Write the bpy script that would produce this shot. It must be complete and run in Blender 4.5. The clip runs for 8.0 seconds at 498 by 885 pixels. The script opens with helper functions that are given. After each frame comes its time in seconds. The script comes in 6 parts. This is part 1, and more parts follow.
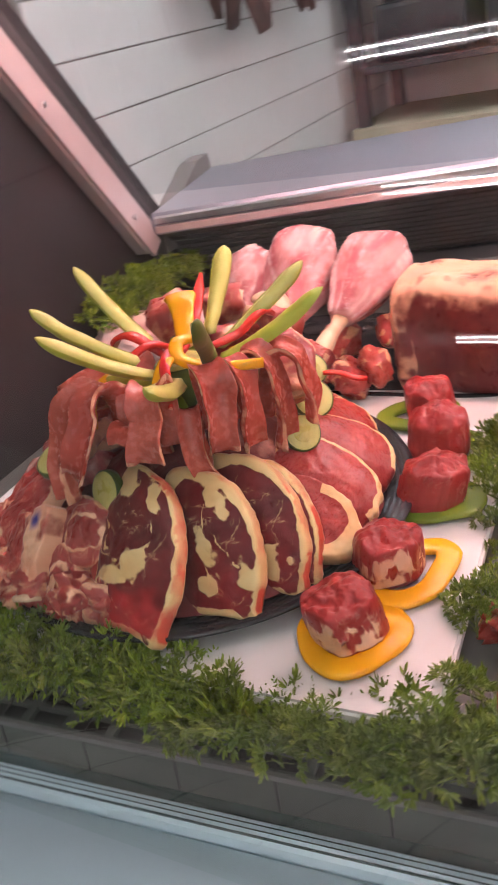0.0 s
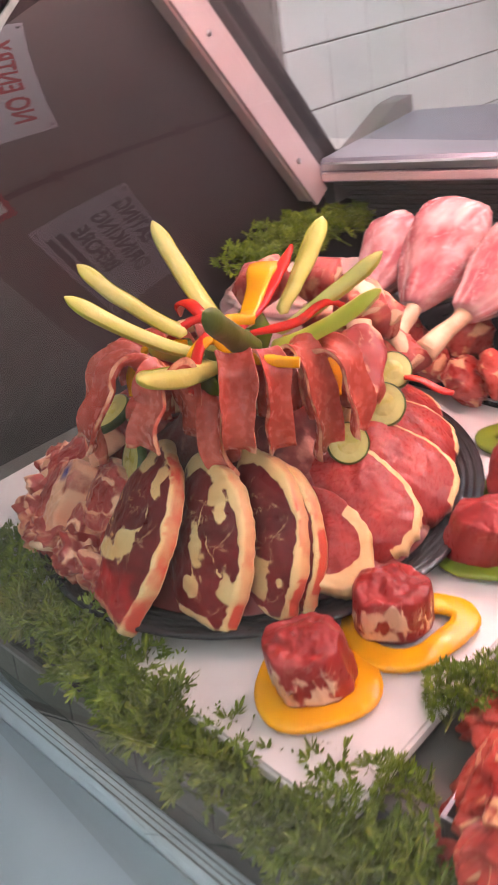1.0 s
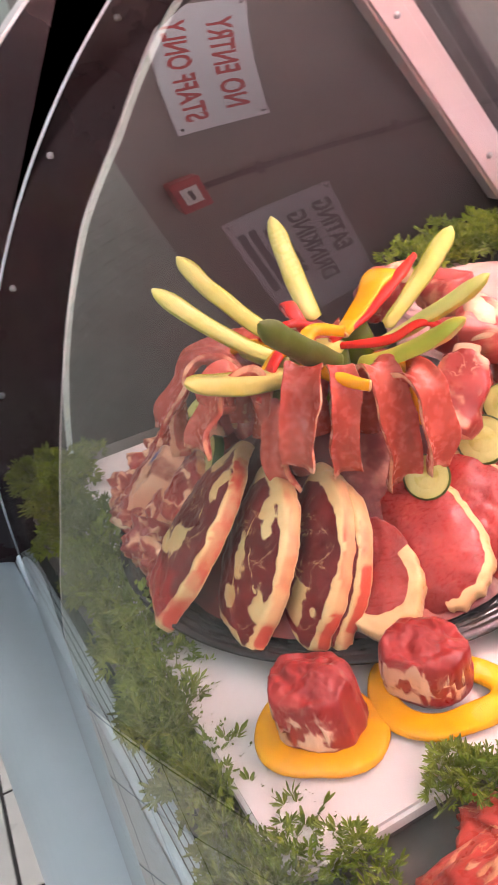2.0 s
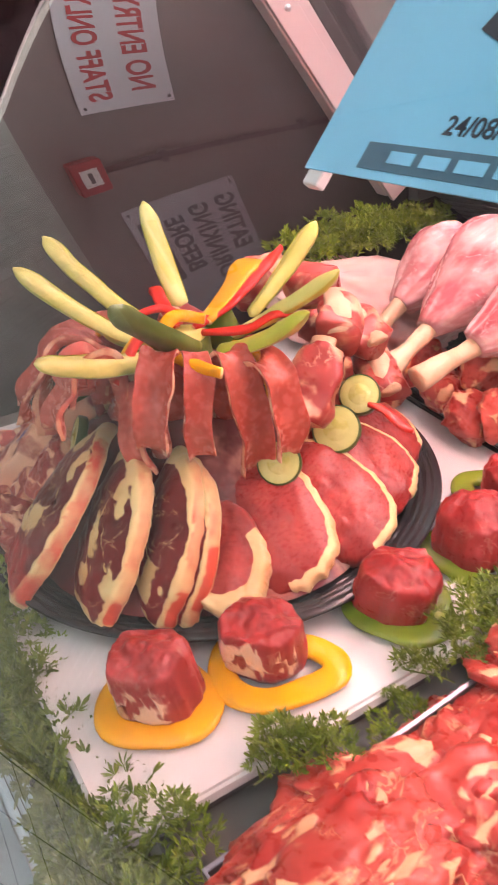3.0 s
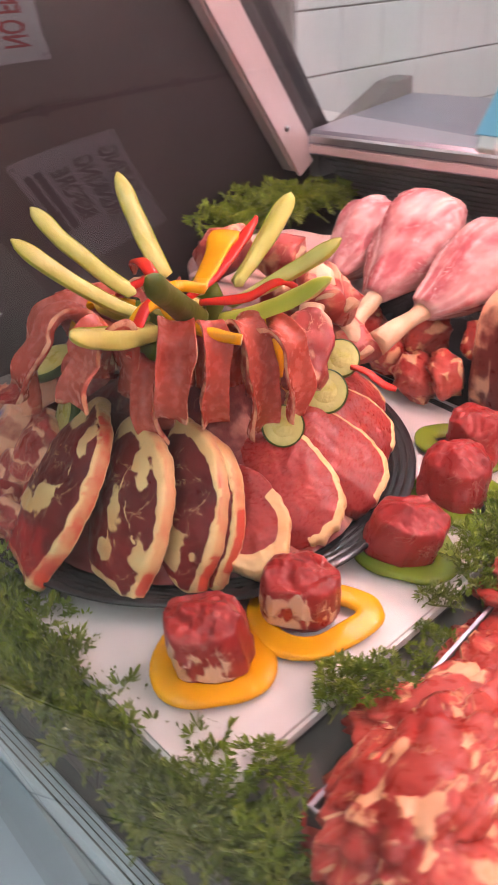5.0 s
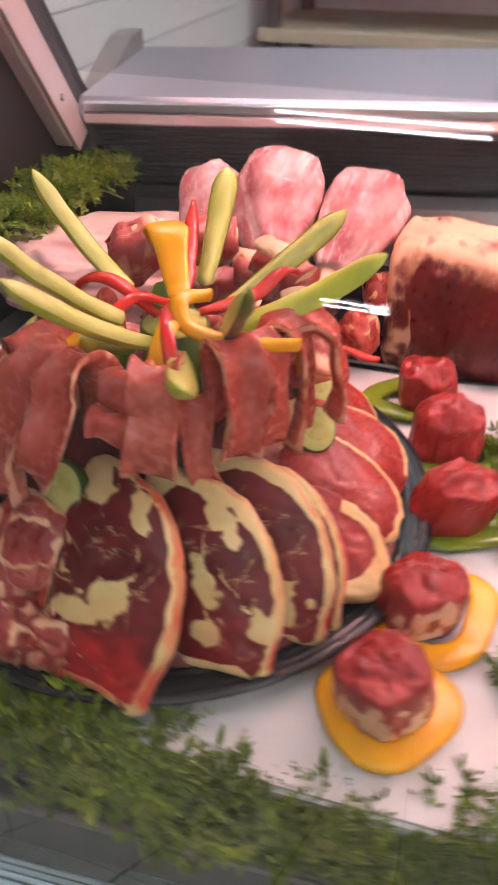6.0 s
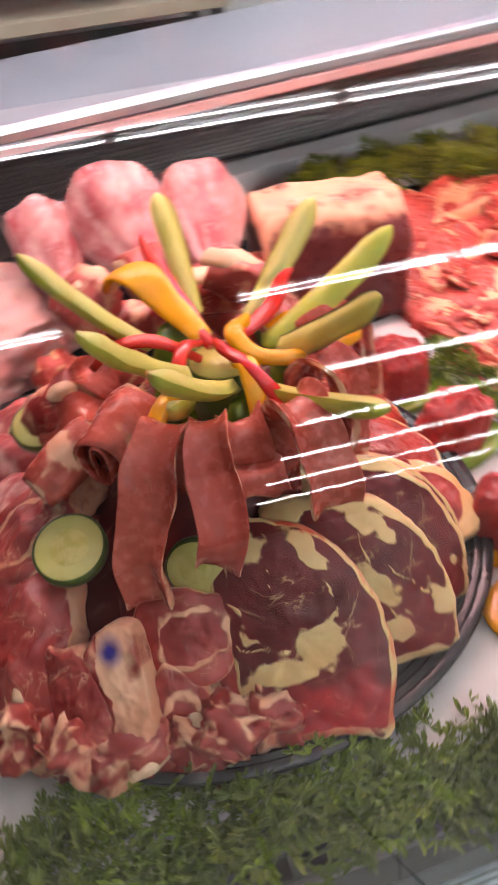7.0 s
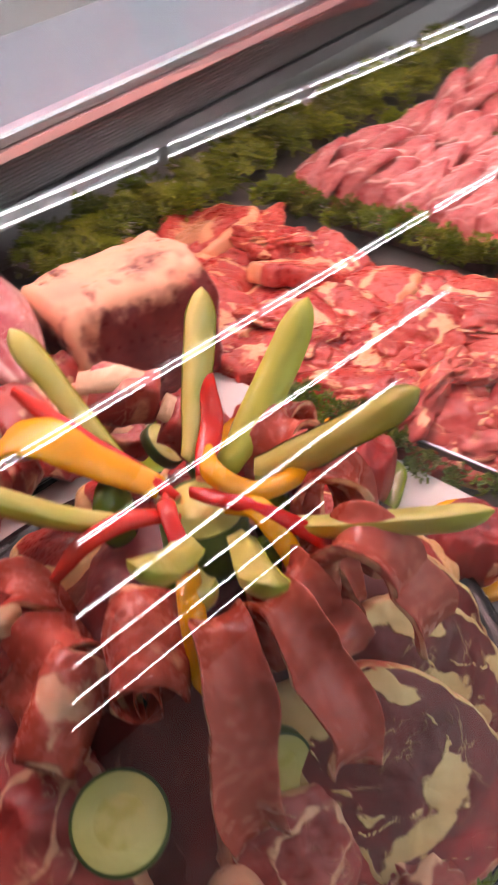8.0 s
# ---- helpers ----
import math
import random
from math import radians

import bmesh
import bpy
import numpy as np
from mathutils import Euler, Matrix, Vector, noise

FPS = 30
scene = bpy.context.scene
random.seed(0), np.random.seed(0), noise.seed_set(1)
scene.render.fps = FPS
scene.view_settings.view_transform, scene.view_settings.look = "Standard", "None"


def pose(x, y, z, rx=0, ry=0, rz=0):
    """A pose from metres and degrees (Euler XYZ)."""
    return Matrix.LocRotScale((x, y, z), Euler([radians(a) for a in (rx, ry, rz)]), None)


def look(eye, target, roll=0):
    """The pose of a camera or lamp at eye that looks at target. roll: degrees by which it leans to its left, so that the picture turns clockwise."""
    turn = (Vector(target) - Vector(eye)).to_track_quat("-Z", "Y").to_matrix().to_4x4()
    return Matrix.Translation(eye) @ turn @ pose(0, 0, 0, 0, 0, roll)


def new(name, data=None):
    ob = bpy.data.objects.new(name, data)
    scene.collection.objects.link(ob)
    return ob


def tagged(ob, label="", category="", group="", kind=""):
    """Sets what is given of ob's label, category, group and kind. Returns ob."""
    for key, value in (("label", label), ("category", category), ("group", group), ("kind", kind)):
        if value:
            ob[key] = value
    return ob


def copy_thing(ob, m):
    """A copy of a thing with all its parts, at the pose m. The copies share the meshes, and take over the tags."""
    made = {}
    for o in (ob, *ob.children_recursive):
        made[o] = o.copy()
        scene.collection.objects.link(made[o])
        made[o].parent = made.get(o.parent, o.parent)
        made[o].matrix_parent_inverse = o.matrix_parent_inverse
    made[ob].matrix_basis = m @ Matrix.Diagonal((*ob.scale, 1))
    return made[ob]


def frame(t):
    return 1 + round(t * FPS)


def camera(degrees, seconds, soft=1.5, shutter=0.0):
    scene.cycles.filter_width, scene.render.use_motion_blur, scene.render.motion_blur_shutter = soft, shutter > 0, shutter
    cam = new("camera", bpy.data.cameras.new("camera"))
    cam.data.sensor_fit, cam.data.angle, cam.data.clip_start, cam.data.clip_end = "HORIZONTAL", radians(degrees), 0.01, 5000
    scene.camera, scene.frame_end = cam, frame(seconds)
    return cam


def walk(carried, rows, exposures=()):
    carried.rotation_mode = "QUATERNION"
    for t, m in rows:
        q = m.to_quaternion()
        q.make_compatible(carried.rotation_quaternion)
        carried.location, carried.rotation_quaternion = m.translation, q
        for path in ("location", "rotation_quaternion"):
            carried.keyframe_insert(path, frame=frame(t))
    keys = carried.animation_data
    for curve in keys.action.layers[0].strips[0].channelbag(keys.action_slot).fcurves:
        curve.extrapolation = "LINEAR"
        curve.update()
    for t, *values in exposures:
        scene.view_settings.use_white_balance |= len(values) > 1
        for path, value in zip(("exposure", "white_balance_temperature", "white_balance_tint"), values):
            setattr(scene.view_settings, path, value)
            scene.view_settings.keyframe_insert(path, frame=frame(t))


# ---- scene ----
cam = camera(34.9, 8.0, 1.5, 0.6)
PATH = [
    (0, (0.045, 0.032, 1.372), (-0.893, 1.527, 0.432), -12.8),
    (0.5, (0.125, 0.093, 1.379), (-1.056, 1.393, 0.423), -11.2),
    (1, (0.145, 0.21, 1.366), (-1.219, 1.28, 0.37), -10.6),
    (1.2, (0.148, 0.249, 1.368), (-1.275, 1.235, 0.366), -10.8),
    (2.3, (0.205, 0.366, 1.358), (-1.476, 0.883, 0.405), -11.0),
    (2.5, (0.21, 0.379, 1.364), (-1.431, 0.938, 0.368), -10.1),
    (3, (0.229, 0.388, 1.363), (-1.322, 1.125, 0.338), -6.1),
    (3.5, (0.245, 0.389, 1.372), (-1.295, 1.135, 0.336), -5.9),
    (4, (0.262, 0.376, 1.37), (-1.275, 1.126, 0.332), -6.0),
    (4.5, (0.243, 0.326, 1.368), (-1.255, 1.13, 0.314), -5.5),
    (4.7, (0.214, 0.296, 1.372), (-1.205, 1.205, 0.296), -3.7),
    (5.8, (-0.085, 0.143, 1.365), (-0.789, 1.624, 0.22), -0.4),
    (6, (-0.165, 0.148, 1.361), (-0.687, 1.676, 0.181), -0.2),
    (6.2, (-0.213, 0.164, 1.358), (-0.66, 1.679, 0.13), -3.4),
    (6.5, (-0.318, 0.165, 1.347), (-0.557, 1.717, 0.107), -3.0),
    (7, (-0.451, 0.159, 1.391), (-0.194, 1.694, 0.135), -6.6),
    (7.5, (-0.529, 0.26, 1.374), (0.163, 1.675, 0.142), -9.3),
    (8, (-0.566, 0.354, 1.405), (0.404, 1.539, 0.118), -7.1),
]
walk(cam, [(t, look(eye, target, roll)) for t, eye, target, roll in PATH], [(0, 0.07), (1.0, 0.22), (2.4, 0.55), (3.5, 0.25), (4.7, 0.12), (6.0, 0.06), (7.2, 0.18), (8.0, -0.17)])

# ---------------------------------------------------------------- light and world
world = bpy.data.worlds.new("world")
scene.world = world
world.use_nodes = True
world.node_tree.nodes["Background"].inputs[0].default_value = (0.8, 0.85, 1.0, 1)
world.node_tree.nodes["Background"].inputs[1].default_value = 0.05
TUBE_POWER = 46.0      # shop ceiling tubes
CASE_POWER = 69.0      # pink display lamp inside the canopy

# ---------------------------------------------------------------- materials
def mat(name, color, rough=0.5, metal=0.0, **kw):
    m = bpy.data.materials.new(name)
    m.use_nodes = True
    b = m.node_tree.nodes["Principled BSDF"]
    b.inputs["Base Color"].default_value = (*color, 1)
    b.inputs["Roughness"].default_value = rough
    b.inputs["Metallic"].default_value = metal
    if "spec" in kw:
        b.inputs["Specular IOR Level"].default_value = kw["spec"]
    return m


def nodes(m):
    return m.node_tree.nodes, m.node_tree.links, m.node_tree.nodes["Principled BSDF"]


def varied(name, c1, c2, scale=30.0, rough=0.5, metal=0.0, bump=0.2, bump_scale=None, detail=5.0, rough_var=0.12, island=0.0):
    """Two colours mixed by noise at two scales, with relief and uneven gloss."""
    m = mat(name, c1, rough, metal)
    n, l, b = nodes(m)
    co = n.new("ShaderNodeTexCoord")
    t1 = n.new("ShaderNodeTexNoise")
    t1.inputs["Scale"].default_value, t1.inputs["Detail"].default_value = scale, detail
    t2 = n.new("ShaderNodeTexNoise")
    t2.inputs["Scale"].default_value, t2.inputs["Detail"].default_value = scale * 0.22, 3.0
    l.new(co.outputs["Object"], t1.inputs["Vector"])
    l.new(co.outputs["Object"], t2.inputs["Vector"])
    ad = n.new("ShaderNodeMath")
    ad.operation = "ADD"
    l.new(t1.outputs["Fac"], ad.inputs[0])
    l.new(t2.outputs["Fac"], ad.inputs[1])
    r = n.new("ShaderNodeMapRange")
    r.inputs["From Min"].default_value, r.inputs["From Max"].default_value = 0.75, 1.25
    l.new(ad.outputs[0], r.inputs["Value"])
    mx = n.new("ShaderNodeMix")
    mx.data_type = "RGBA"
    mx.inputs["A"].default_value, mx.inputs["B"].default_value = (*c1, 1), (*c2, 1)
    l.new(r.outputs[0], mx.inputs["Factor"])
    out = mx.outputs["Result"]
    if island:
        oi = n.new("ShaderNodeObjectInfo")
        hs = n.new("ShaderNodeHueSaturation")
        mr = n.new("ShaderNodeMapRange")
        mr.inputs["To Min"].default_value, mr.inputs["To Max"].default_value = 1 - island, 1 + island
        l.new(oi.outputs["Random"], mr.inputs["Value"])
        l.new(mr.outputs[0], hs.inputs["Value"])
        l.new(out, hs.inputs["Color"])
        out = hs.outputs["Color"]
    l.new(out, b.inputs["Base Color"])
    rr = n.new("ShaderNodeMapRange")
    rr.inputs["To Min"].default_value, rr.inputs["To Max"].default_value = max(0.02, rough - rough_var), min(1.0, rough + rough_var)
    l.new(t1.outputs["Fac"], rr.inputs["Value"])
    l.new(rr.outputs[0], b.inputs["Roughness"])
    bp = n.new("ShaderNodeBump")
    bp.inputs["Strength"].default_value, bp.inputs["Distance"].default_value = bump, 0.003
    t3 = n.new("ShaderNodeTexNoise")
    t3.inputs["Scale"].default_value, t3.inputs["Detail"].default_value = bump_scale or scale * 2, 5.0
    l.new(co.outputs["Object"], t3.inputs["Vector"])
    l.new(t3.outputs["Fac"], bp.inputs["Height"])
    l.new(bp.outputs[0], b.inputs["Normal"])
    return m


def meat(name, lean, lean2, fat=(0.80, 0.62, 0.42), marble=0.0, rough=0.34, grain=90.0, streak=(1.0, 1.0, 1.0), vein=22.0, stamp=None, soft=0.08, fat2=None, jag=0.42, grainy=0.3, flush=None, mottle=0.4):
    """Raw meat: lean in two tones with grain, fat where the mesh attribute says so, and thin veins of marbling."""
    m = mat(name, lean, rough)
    n, l, b = nodes(m)
    co = n.new("ShaderNodeTexCoord")
    mp = n.new("ShaderNodeMapping")
    mp.inputs["Scale"].default_value = streak
    l.new(co.outputs["Object"], mp.inputs["Vector"])
    big = n.new("ShaderNodeTexNoise")
    big.inputs["Scale"].default_value, big.inputs["Detail"].default_value = 16.0, 4.0
    l.new(mp.outputs[0], big.inputs["Vector"])
    fine = n.new("ShaderNodeTexNoise")
    fine.inputs["Scale"].default_value, fine.inputs["Detail"].default_value = grain, 6.0
    l.new(mp.outputs[0], fine.inputs["Vector"])
    mr = n.new("ShaderNodeMapRange")
    mr.inputs["From Min"].default_value, mr.inputs["From Max"].default_value = 0.38, 0.64
    l.new(big.outputs["Fac"], mr.inputs["Value"])
    mx = n.new("ShaderNodeMix")
    mx.data_type = "RGBA"
    mx.inputs["A"].default_value, mx.inputs["B"].default_value = (*lean, 1), (*lean2, 1)
    l.new(mr.outputs[0], mx.inputs["Factor"])
    g = n.new("ShaderNodeMix")
    g.data_type, g.blend_type = "RGBA", "OVERLAY"
    g.inputs["Factor"].default_value = mottle
    l.new(mx.outputs["Result"], g.inputs["A"])
    l.new(fine.outputs["Fac"], g.inputs["B"])
    # fat: attribute, broken up by noise
    at = n.new("ShaderNodeAttribute")
    at.attribute_name = "fat"
    wob = n.new("ShaderNodeTexNoise")
    wob.inputs["Scale"].default_value, wob.inputs["Detail"].default_value = 75.0, 8.0
    l.new(co.outputs["Object"], wob.inputs["Vector"])
    ws = n.new("ShaderNodeMapRange")
    ws.inputs["To Min"].default_value, ws.inputs["To Max"].default_value = -jag, jag
    l.new(wob.outputs["Fac"], ws.inputs["Value"])
    ad = n.new("ShaderNodeMath")
    ad.operation = "ADD"
    l.new(at.outputs["Fac"], ad.inputs[0])
    l.new(ws.outputs[0], ad.inputs[1])
    th = n.new("ShaderNodeMapRange")
    th.interpolation_type = "SMOOTHSTEP"
    th.inputs["From Min"].default_value, th.inputs["From Max"].default_value = 0.52 - soft, 0.52 + soft
    l.new(ad.outputs[0], th.inputs["Value"])
    fac = th.outputs[0]
    if marble:
        vo = n.new("ShaderNodeTexNoise")
        vo.inputs["Scale"].default_value, vo.inputs["Detail"].default_value = vein, 6.0
        vo.inputs["Distortion"].default_value = 1.2
        l.new(mp.outputs[0], vo.inputs["Vector"])
        sb = n.new("ShaderNodeMath")
        sb.operation = "SUBTRACT"
        sb.inputs[1].default_value = 0.5
        l.new(vo.outputs["Fac"], sb.inputs[0])
        ab = n.new("ShaderNodeMath")
        ab.operation = "ABSOLUTE"
        l.new(sb.outputs[0], ab.inputs[0])
        vr = n.new("ShaderNodeMapRange")
        vr.inputs["From Min"].default_value, vr.inputs["From Max"].default_value = 0.003, 0.015
        vr.inputs["To Min"].default_value, vr.inputs["To Max"].default_value = marble, 0.0
        l.new(ab.outputs[0], vr.inputs["Value"])
        gate = n.new("ShaderNodeMapRange")
        gate.inputs["From Min"].default_value, gate.inputs["From Max"].default_value = 0.50, 0.62
        gn = n.new("ShaderNodeTexNoise")
        gn.inputs["Scale"].default_value, gn.inputs["Detail"].default_value = 38.0, 3.0
        l.new(co.outputs["Object"], gn.inputs["Vector"])
        l.new(gn.outputs["Fac"], gate.inputs["Value"])
        vm = n.new("ShaderNodeMath")
        vm.operation = "MULTIPLY"
        l.new(vr.outputs[0], vm.inputs[0])
        l.new(gate.outputs[0], vm.inputs[1])
        mxm = n.new("ShaderNodeMath")
        mxm.operation = "MAXIMUM"
        l.new(vm.outputs[0], mxm.inputs[0])
        l.new(fac, mxm.inputs[1])
        fac = mxm.outputs[0]
    ft = n.new("ShaderNodeMix")
    ft.data_type = "RGBA"
    ft.inputs["A"].default_value = (*fat, 1)
    ft.inputs["B"].default_value = (*(fat2 or (fat[0] * 0.92, fat[1] * 0.68, fat[2] * 0.62)), 1)
    fr = n.new("ShaderNodeMapRange")
    fr.inputs["From Min"].default_value, fr.inputs["From Max"].default_value = 0.45, 0.7
    l.new(big.outputs["Fac"], fr.inputs["Value"])
    l.new(fr.outputs[0], ft.inputs["Factor"])
    o = n.new("ShaderNodeMix")
    o.data_type = "RGBA"
    l.new(fac, o.inputs["Factor"])
    l.new(g.outputs["Result"], o.inputs["A"])
    l.new(ft.outputs["Result"], o.inputs["B"])
    last = o.outputs["Result"]
    for attr, tint in (("stamp", stamp), ("flush", flush)):
        if not tint:
            continue
        sa = n.new("ShaderNodeAttribute")
        sa.attribute_name = attr
        sm = n.new("ShaderNodeMath")
        sm.operation, sm.use_clamp = "MULTIPLY", True
        l.new(sa.outputs["Fac"], sm.inputs[0])
        l.new(wob.outputs["Fac"], sm.inputs[1])
        so = n.new("ShaderNodeMix")
        so.data_type = "RGBA"
        so.inputs["B"].default_value = (*tint, 1)
        l.new(sm.outputs[0], so.inputs["Factor"])
        l.new(last, so.inputs["A"])
        last = so.outputs["Result"]
    l.new(last, b.inputs["Base Color"])
    rr = n.new("ShaderNodeMapRange")
    rr.inputs["To Min"].default_value, rr.inputs["To Max"].default_value = rough - 0.20, rough + 0.16
    l.new(fine.outputs["Fac"], rr.inputs["Value"])
    l.new(rr.outputs[0], b.inputs["Roughness"])
    bp = n.new("ShaderNodeBump")
    bp.inputs["Strength"].default_value, bp.inputs["Distance"].default_value = grainy, 0.0022
    l.new(fine.outputs["Fac"], bp.inputs["Height"])
    bq = n.new("ShaderNodeBump")
    bq.inputs["Strength"].default_value, bq.inputs["Distance"].default_value = 0.5, 0.002
    l.new(fac, bq.inputs["Height"])
    l.new(bp.outputs[0], bq.inputs["Normal"])
    l.new(bq.outputs[0], b.inputs["Normal"])
    b.inputs["Specular IOR Level"].default_value = 0.4
    b.inputs["Subsurface Weight"].default_value = 0.12
    b.inputs["Subsurface Radius"].default_value = (0.008, 0.003, 0.002)
    b.inputs["Subsurface Scale"].default_value = 0.5
    return m


def emit(name, color, power):
    m = bpy.data.materials.new(name)
    m.use_nodes = True
    n, l, b = nodes(m)
    b.inputs["Base Color"].default_value = (0.8, 0.8, 0.8, 1)
    b.inputs["Emission Color"].default_value = (*color, 1)
    b.inputs["Emission Strength"].default_value = power
    return m


def glass(name, color=(0.94, 0.985, 0.97), rough=0.0, shine=0.04):
    """A thin pane: clear passage with mirror reflection by Fresnel."""
    m = bpy.data.materials.new(name)
    m.use_nodes = True
    n, l = m.node_tree.nodes, m.node_tree.links
    n.remove(n["Principled BSDF"])
    tr = n.new("ShaderNodeBsdfTransparent")
    tr.inputs[0].default_value = (*color, 1)
    gl = n.new("ShaderNodeBsdfGlossy")
    gl.inputs["Roughness"].default_value = rough
    lw = n.new("ShaderNodeLayerWeight")
    lw.inputs["Blend"].default_value = 0.5
    pw = n.new("ShaderNodeMath")
    pw.operation = "POWER"
    pw.inputs[1].default_value = 5.0
    l.new(lw.outputs["Facing"], pw.inputs[0])
    one = n.new("ShaderNodeMath")
    one.operation = "MULTIPLY_ADD"
    one.inputs[1].default_value, one.inputs[2].default_value = 1.0 - shine, shine
    l.new(pw.outputs[0], one.inputs[0])
    # both faces of the pane together: 2R / (1 + R)
    two = n.new("ShaderNodeMath")
    two.operation = "ADD"
    two.inputs[1].default_value = 1.0
    l.new(one.outputs[0], two.inputs[0])
    fr = n.new("ShaderNodeMath")
    fr.operation = "DIVIDE"
    l.new(one.outputs[0], fr.inputs[0])
    l.new(two.outputs[0], fr.inputs[1])
    dbl = n.new("ShaderNodeMath")
    dbl.operation = "MULTIPLY"
    dbl.inputs[1].default_value = 2.0
    l.new(fr.outputs[0], dbl.inputs[0])
    fr = dbl
    mx = n.new("ShaderNodeMixShader")
    l.new(fr.outputs[0], mx.inputs[0])
    l.new(tr.outputs[0], mx.inputs[1])
    l.new(gl.outputs[0], mx.inputs[2])
    l.new(mx.outputs[0], n["Material Output"].inputs[0])
    return m


M = {}
M["ribeye"] = meat("ribeye_meat", (0.105, 0.007, 0.009), (0.185, 0.013, 0.015), (0.72, 0.56, 0.26), 0.50, 0.36, 150, vein=34, stamp=(0.55, 0.018, 0.022), soft=0.10, fat2=(0.70, 0.44, 0.18), jag=0.55, flush=(0.60, 0.085, 0.045))
M["rump"] = meat("rump_meat", (0.27, 0.022, 0.019), (0.36, 0.036, 0.029), (0.77, 0.51, 0.24), 0.10, 0.32, 240, (1, 1.6, 1), 40, fat2=(0.76, 0.44, 0.19), mottle=0.3, grainy=0.22)
M["fillet"] = meat("fillet_meat", (0.26, 0.017, 0.017), (0.35, 0.029, 0.027), (0.82, 0.58, 0.42), 0.22, 0.34, 200, vein=30, soft=0.12, grainy=0.2, mottle=0.3)
M["strip"] = meat("strip_meat", (0.40, 0.063, 0.043), (0.52, 0.118, 0.082), (0.78, 0.46, 0.30), 0.12, 0.28, 140, vein=50, soft=0.14)
M["lamb"] = meat("lamb_meat", (0.26, 0.023, 0.021), (0.39, 0.062, 0.050), (0.74, 0.43, 0.27), 0.6, 0.34, 90, vein=36, stamp=(0.03, 0.02, 0.22), soft=0.2)
M["leg"] = meat("leg_meat", (0.44, 0.120, 0.135), (0.66, 0.37, 0.36), (0.80, 0.63, 0.61), 0.75, 0.26, 60, (2.2, 0.30, 2.2), 26, soft=0.32, mottle=0.25, grainy=0.2)
M["roll"] = meat("roll_meat", (0.38, 0.075, 0.078), (0.48, 0.14, 0.135), (0.74, 0.44, 0.38), 0.3, 0.26, 70, (1, 3, 3), 26, soft=0.3, mottle=0.25, grainy=0.2)
M["cuke_rind"] = varied("cucumber_rind", (0.022, 0.055, 0.006), (0.07, 0.12, 0.013), 40, 0.35, bump=0.2, bump_scale=120)
M["pork"] = meat("pork_meat", (0.62, 0.32, 0.30), (0.70, 0.44, 0.41), (0.78, 0.56, 0.50), 0.25, 0.36, 70, soft=0.45, mottle=0.25, grainy=0.2)
M["tray_meat"] = meat("tray_meat", (0.36, 0.032, 0.027), (0.52, 0.090, 0.066), (0.78, 0.43, 0.24), 0.6, 0.32, 130, (1, 1, 1), 22, soft=0.11, fat2=(0.80, 0.42, 0.24), jag=0.55)
M["chop"] = meat("chop_meat", (0.46, 0.10, 0.10), (0.60, 0.23, 0.215), (0.82, 0.58, 0.52), 0.5, 0.32, 110, soft=0.25, mottle=0.3)
M["roast"] = meat("roast_meat", (0.13, 0.016, 0.017), (0.20, 0.030, 0.028), (0.76, 0.44, 0.28), 0.12, 0.34, 110, soft=0.26, fat2=(0.72, 0.30, 0.20), jag=0.5)
M["mince"] = meat("mound_meat", (0.11, 0.011, 0.012), (0.19, 0.022, 0.022), (0.6, 0.3, 0.22), 0.3, 0.4, 90, soft=0.25)
M["bone"] = varied("bone", (0.58, 0.36, 0.21), (0.74, 0.54, 0.35), 60, 0.45, bump=0.5, bump_scale=200)
M["dried"] = varied("dried_meat", (0.05, 0.018, 0.014), (0.10, 0.035, 0.028), 30, 0.6, bump=0.5)
M["cuke_flesh"] = varied("cucumber_flesh", (0.54, 0.53, 0.11), (0.66, 0.63, 0.21), 50, 0.34, bump=0.35, bump_scale=160)
M["cuke_slice"] = varied("cucumber_slice", (0.43, 0.43, 0.11), (0.53, 0.51, 0.17), 50, 0.34, bump=0.3, bump_scale=160)
M["cuke_core"] = varied("cucumber_core", (0.44, 0.42, 0.095), (0.53, 0.50, 0.16), 80, 0.28, bump=0.4, bump_scale=220)
M["cuke_skin"] = varied("cucumber_skin", (0.40, 0.45, 0.033), (0.58, 0.61, 0.090), 30, 0.35, bump=0.3, bump_scale=120)
M["cuke_dark"] = varied("dark_cucumber_skin", (0.045, 0.085, 0.008), (0.12, 0.17, 0.018), 30, 0.35, bump=0.3, bump_scale=120)
M["pep_y"] = varied("yellow_pepper", (0.78, 0.34, 0.001), (0.84, 0.43, 0.003), 25, 0.25, bump=0.15)
M["pep_r"] = varied("red_pepper", (0.55, 0.016, 0.012), (0.66, 0.04, 0.02), 25, 0.2, bump=0.15)
M["pep_g"] = varied("green_pepper", (0.10, 0.17, 0.008), (0.20, 0.27, 0.02), 25, 0.24, bump=0.15)
M["pep_in"] = varied("pepper_flesh", (0.90, 0.62, 0.18), (0.92, 0.74, 0.36), 30, 0.35, bump=0.2)
M["pep_rin"] = varied("red_pepper_flesh", (0.80, 0.20, 0.12), (0.84, 0.34, 0.24), 30, 0.35, bump=0.2)
M["pep_gin"] = varied("green_pepper_flesh", (0.40, 0.46, 0.10), (0.52, 0.56, 0.2), 30, 0.35, bump=0.2)
M["leaf"] = varied("parsley_leaf", (0.085, 0.145, 0.007), (0.23, 0.30, 0.020), 60, 0.42, bump=0.2, island=0.35)
M["stem"] = varied("parsley_stem", (0.07, 0.10, 0.012), (0.12, 0.15, 0.03), 60, 0.5)
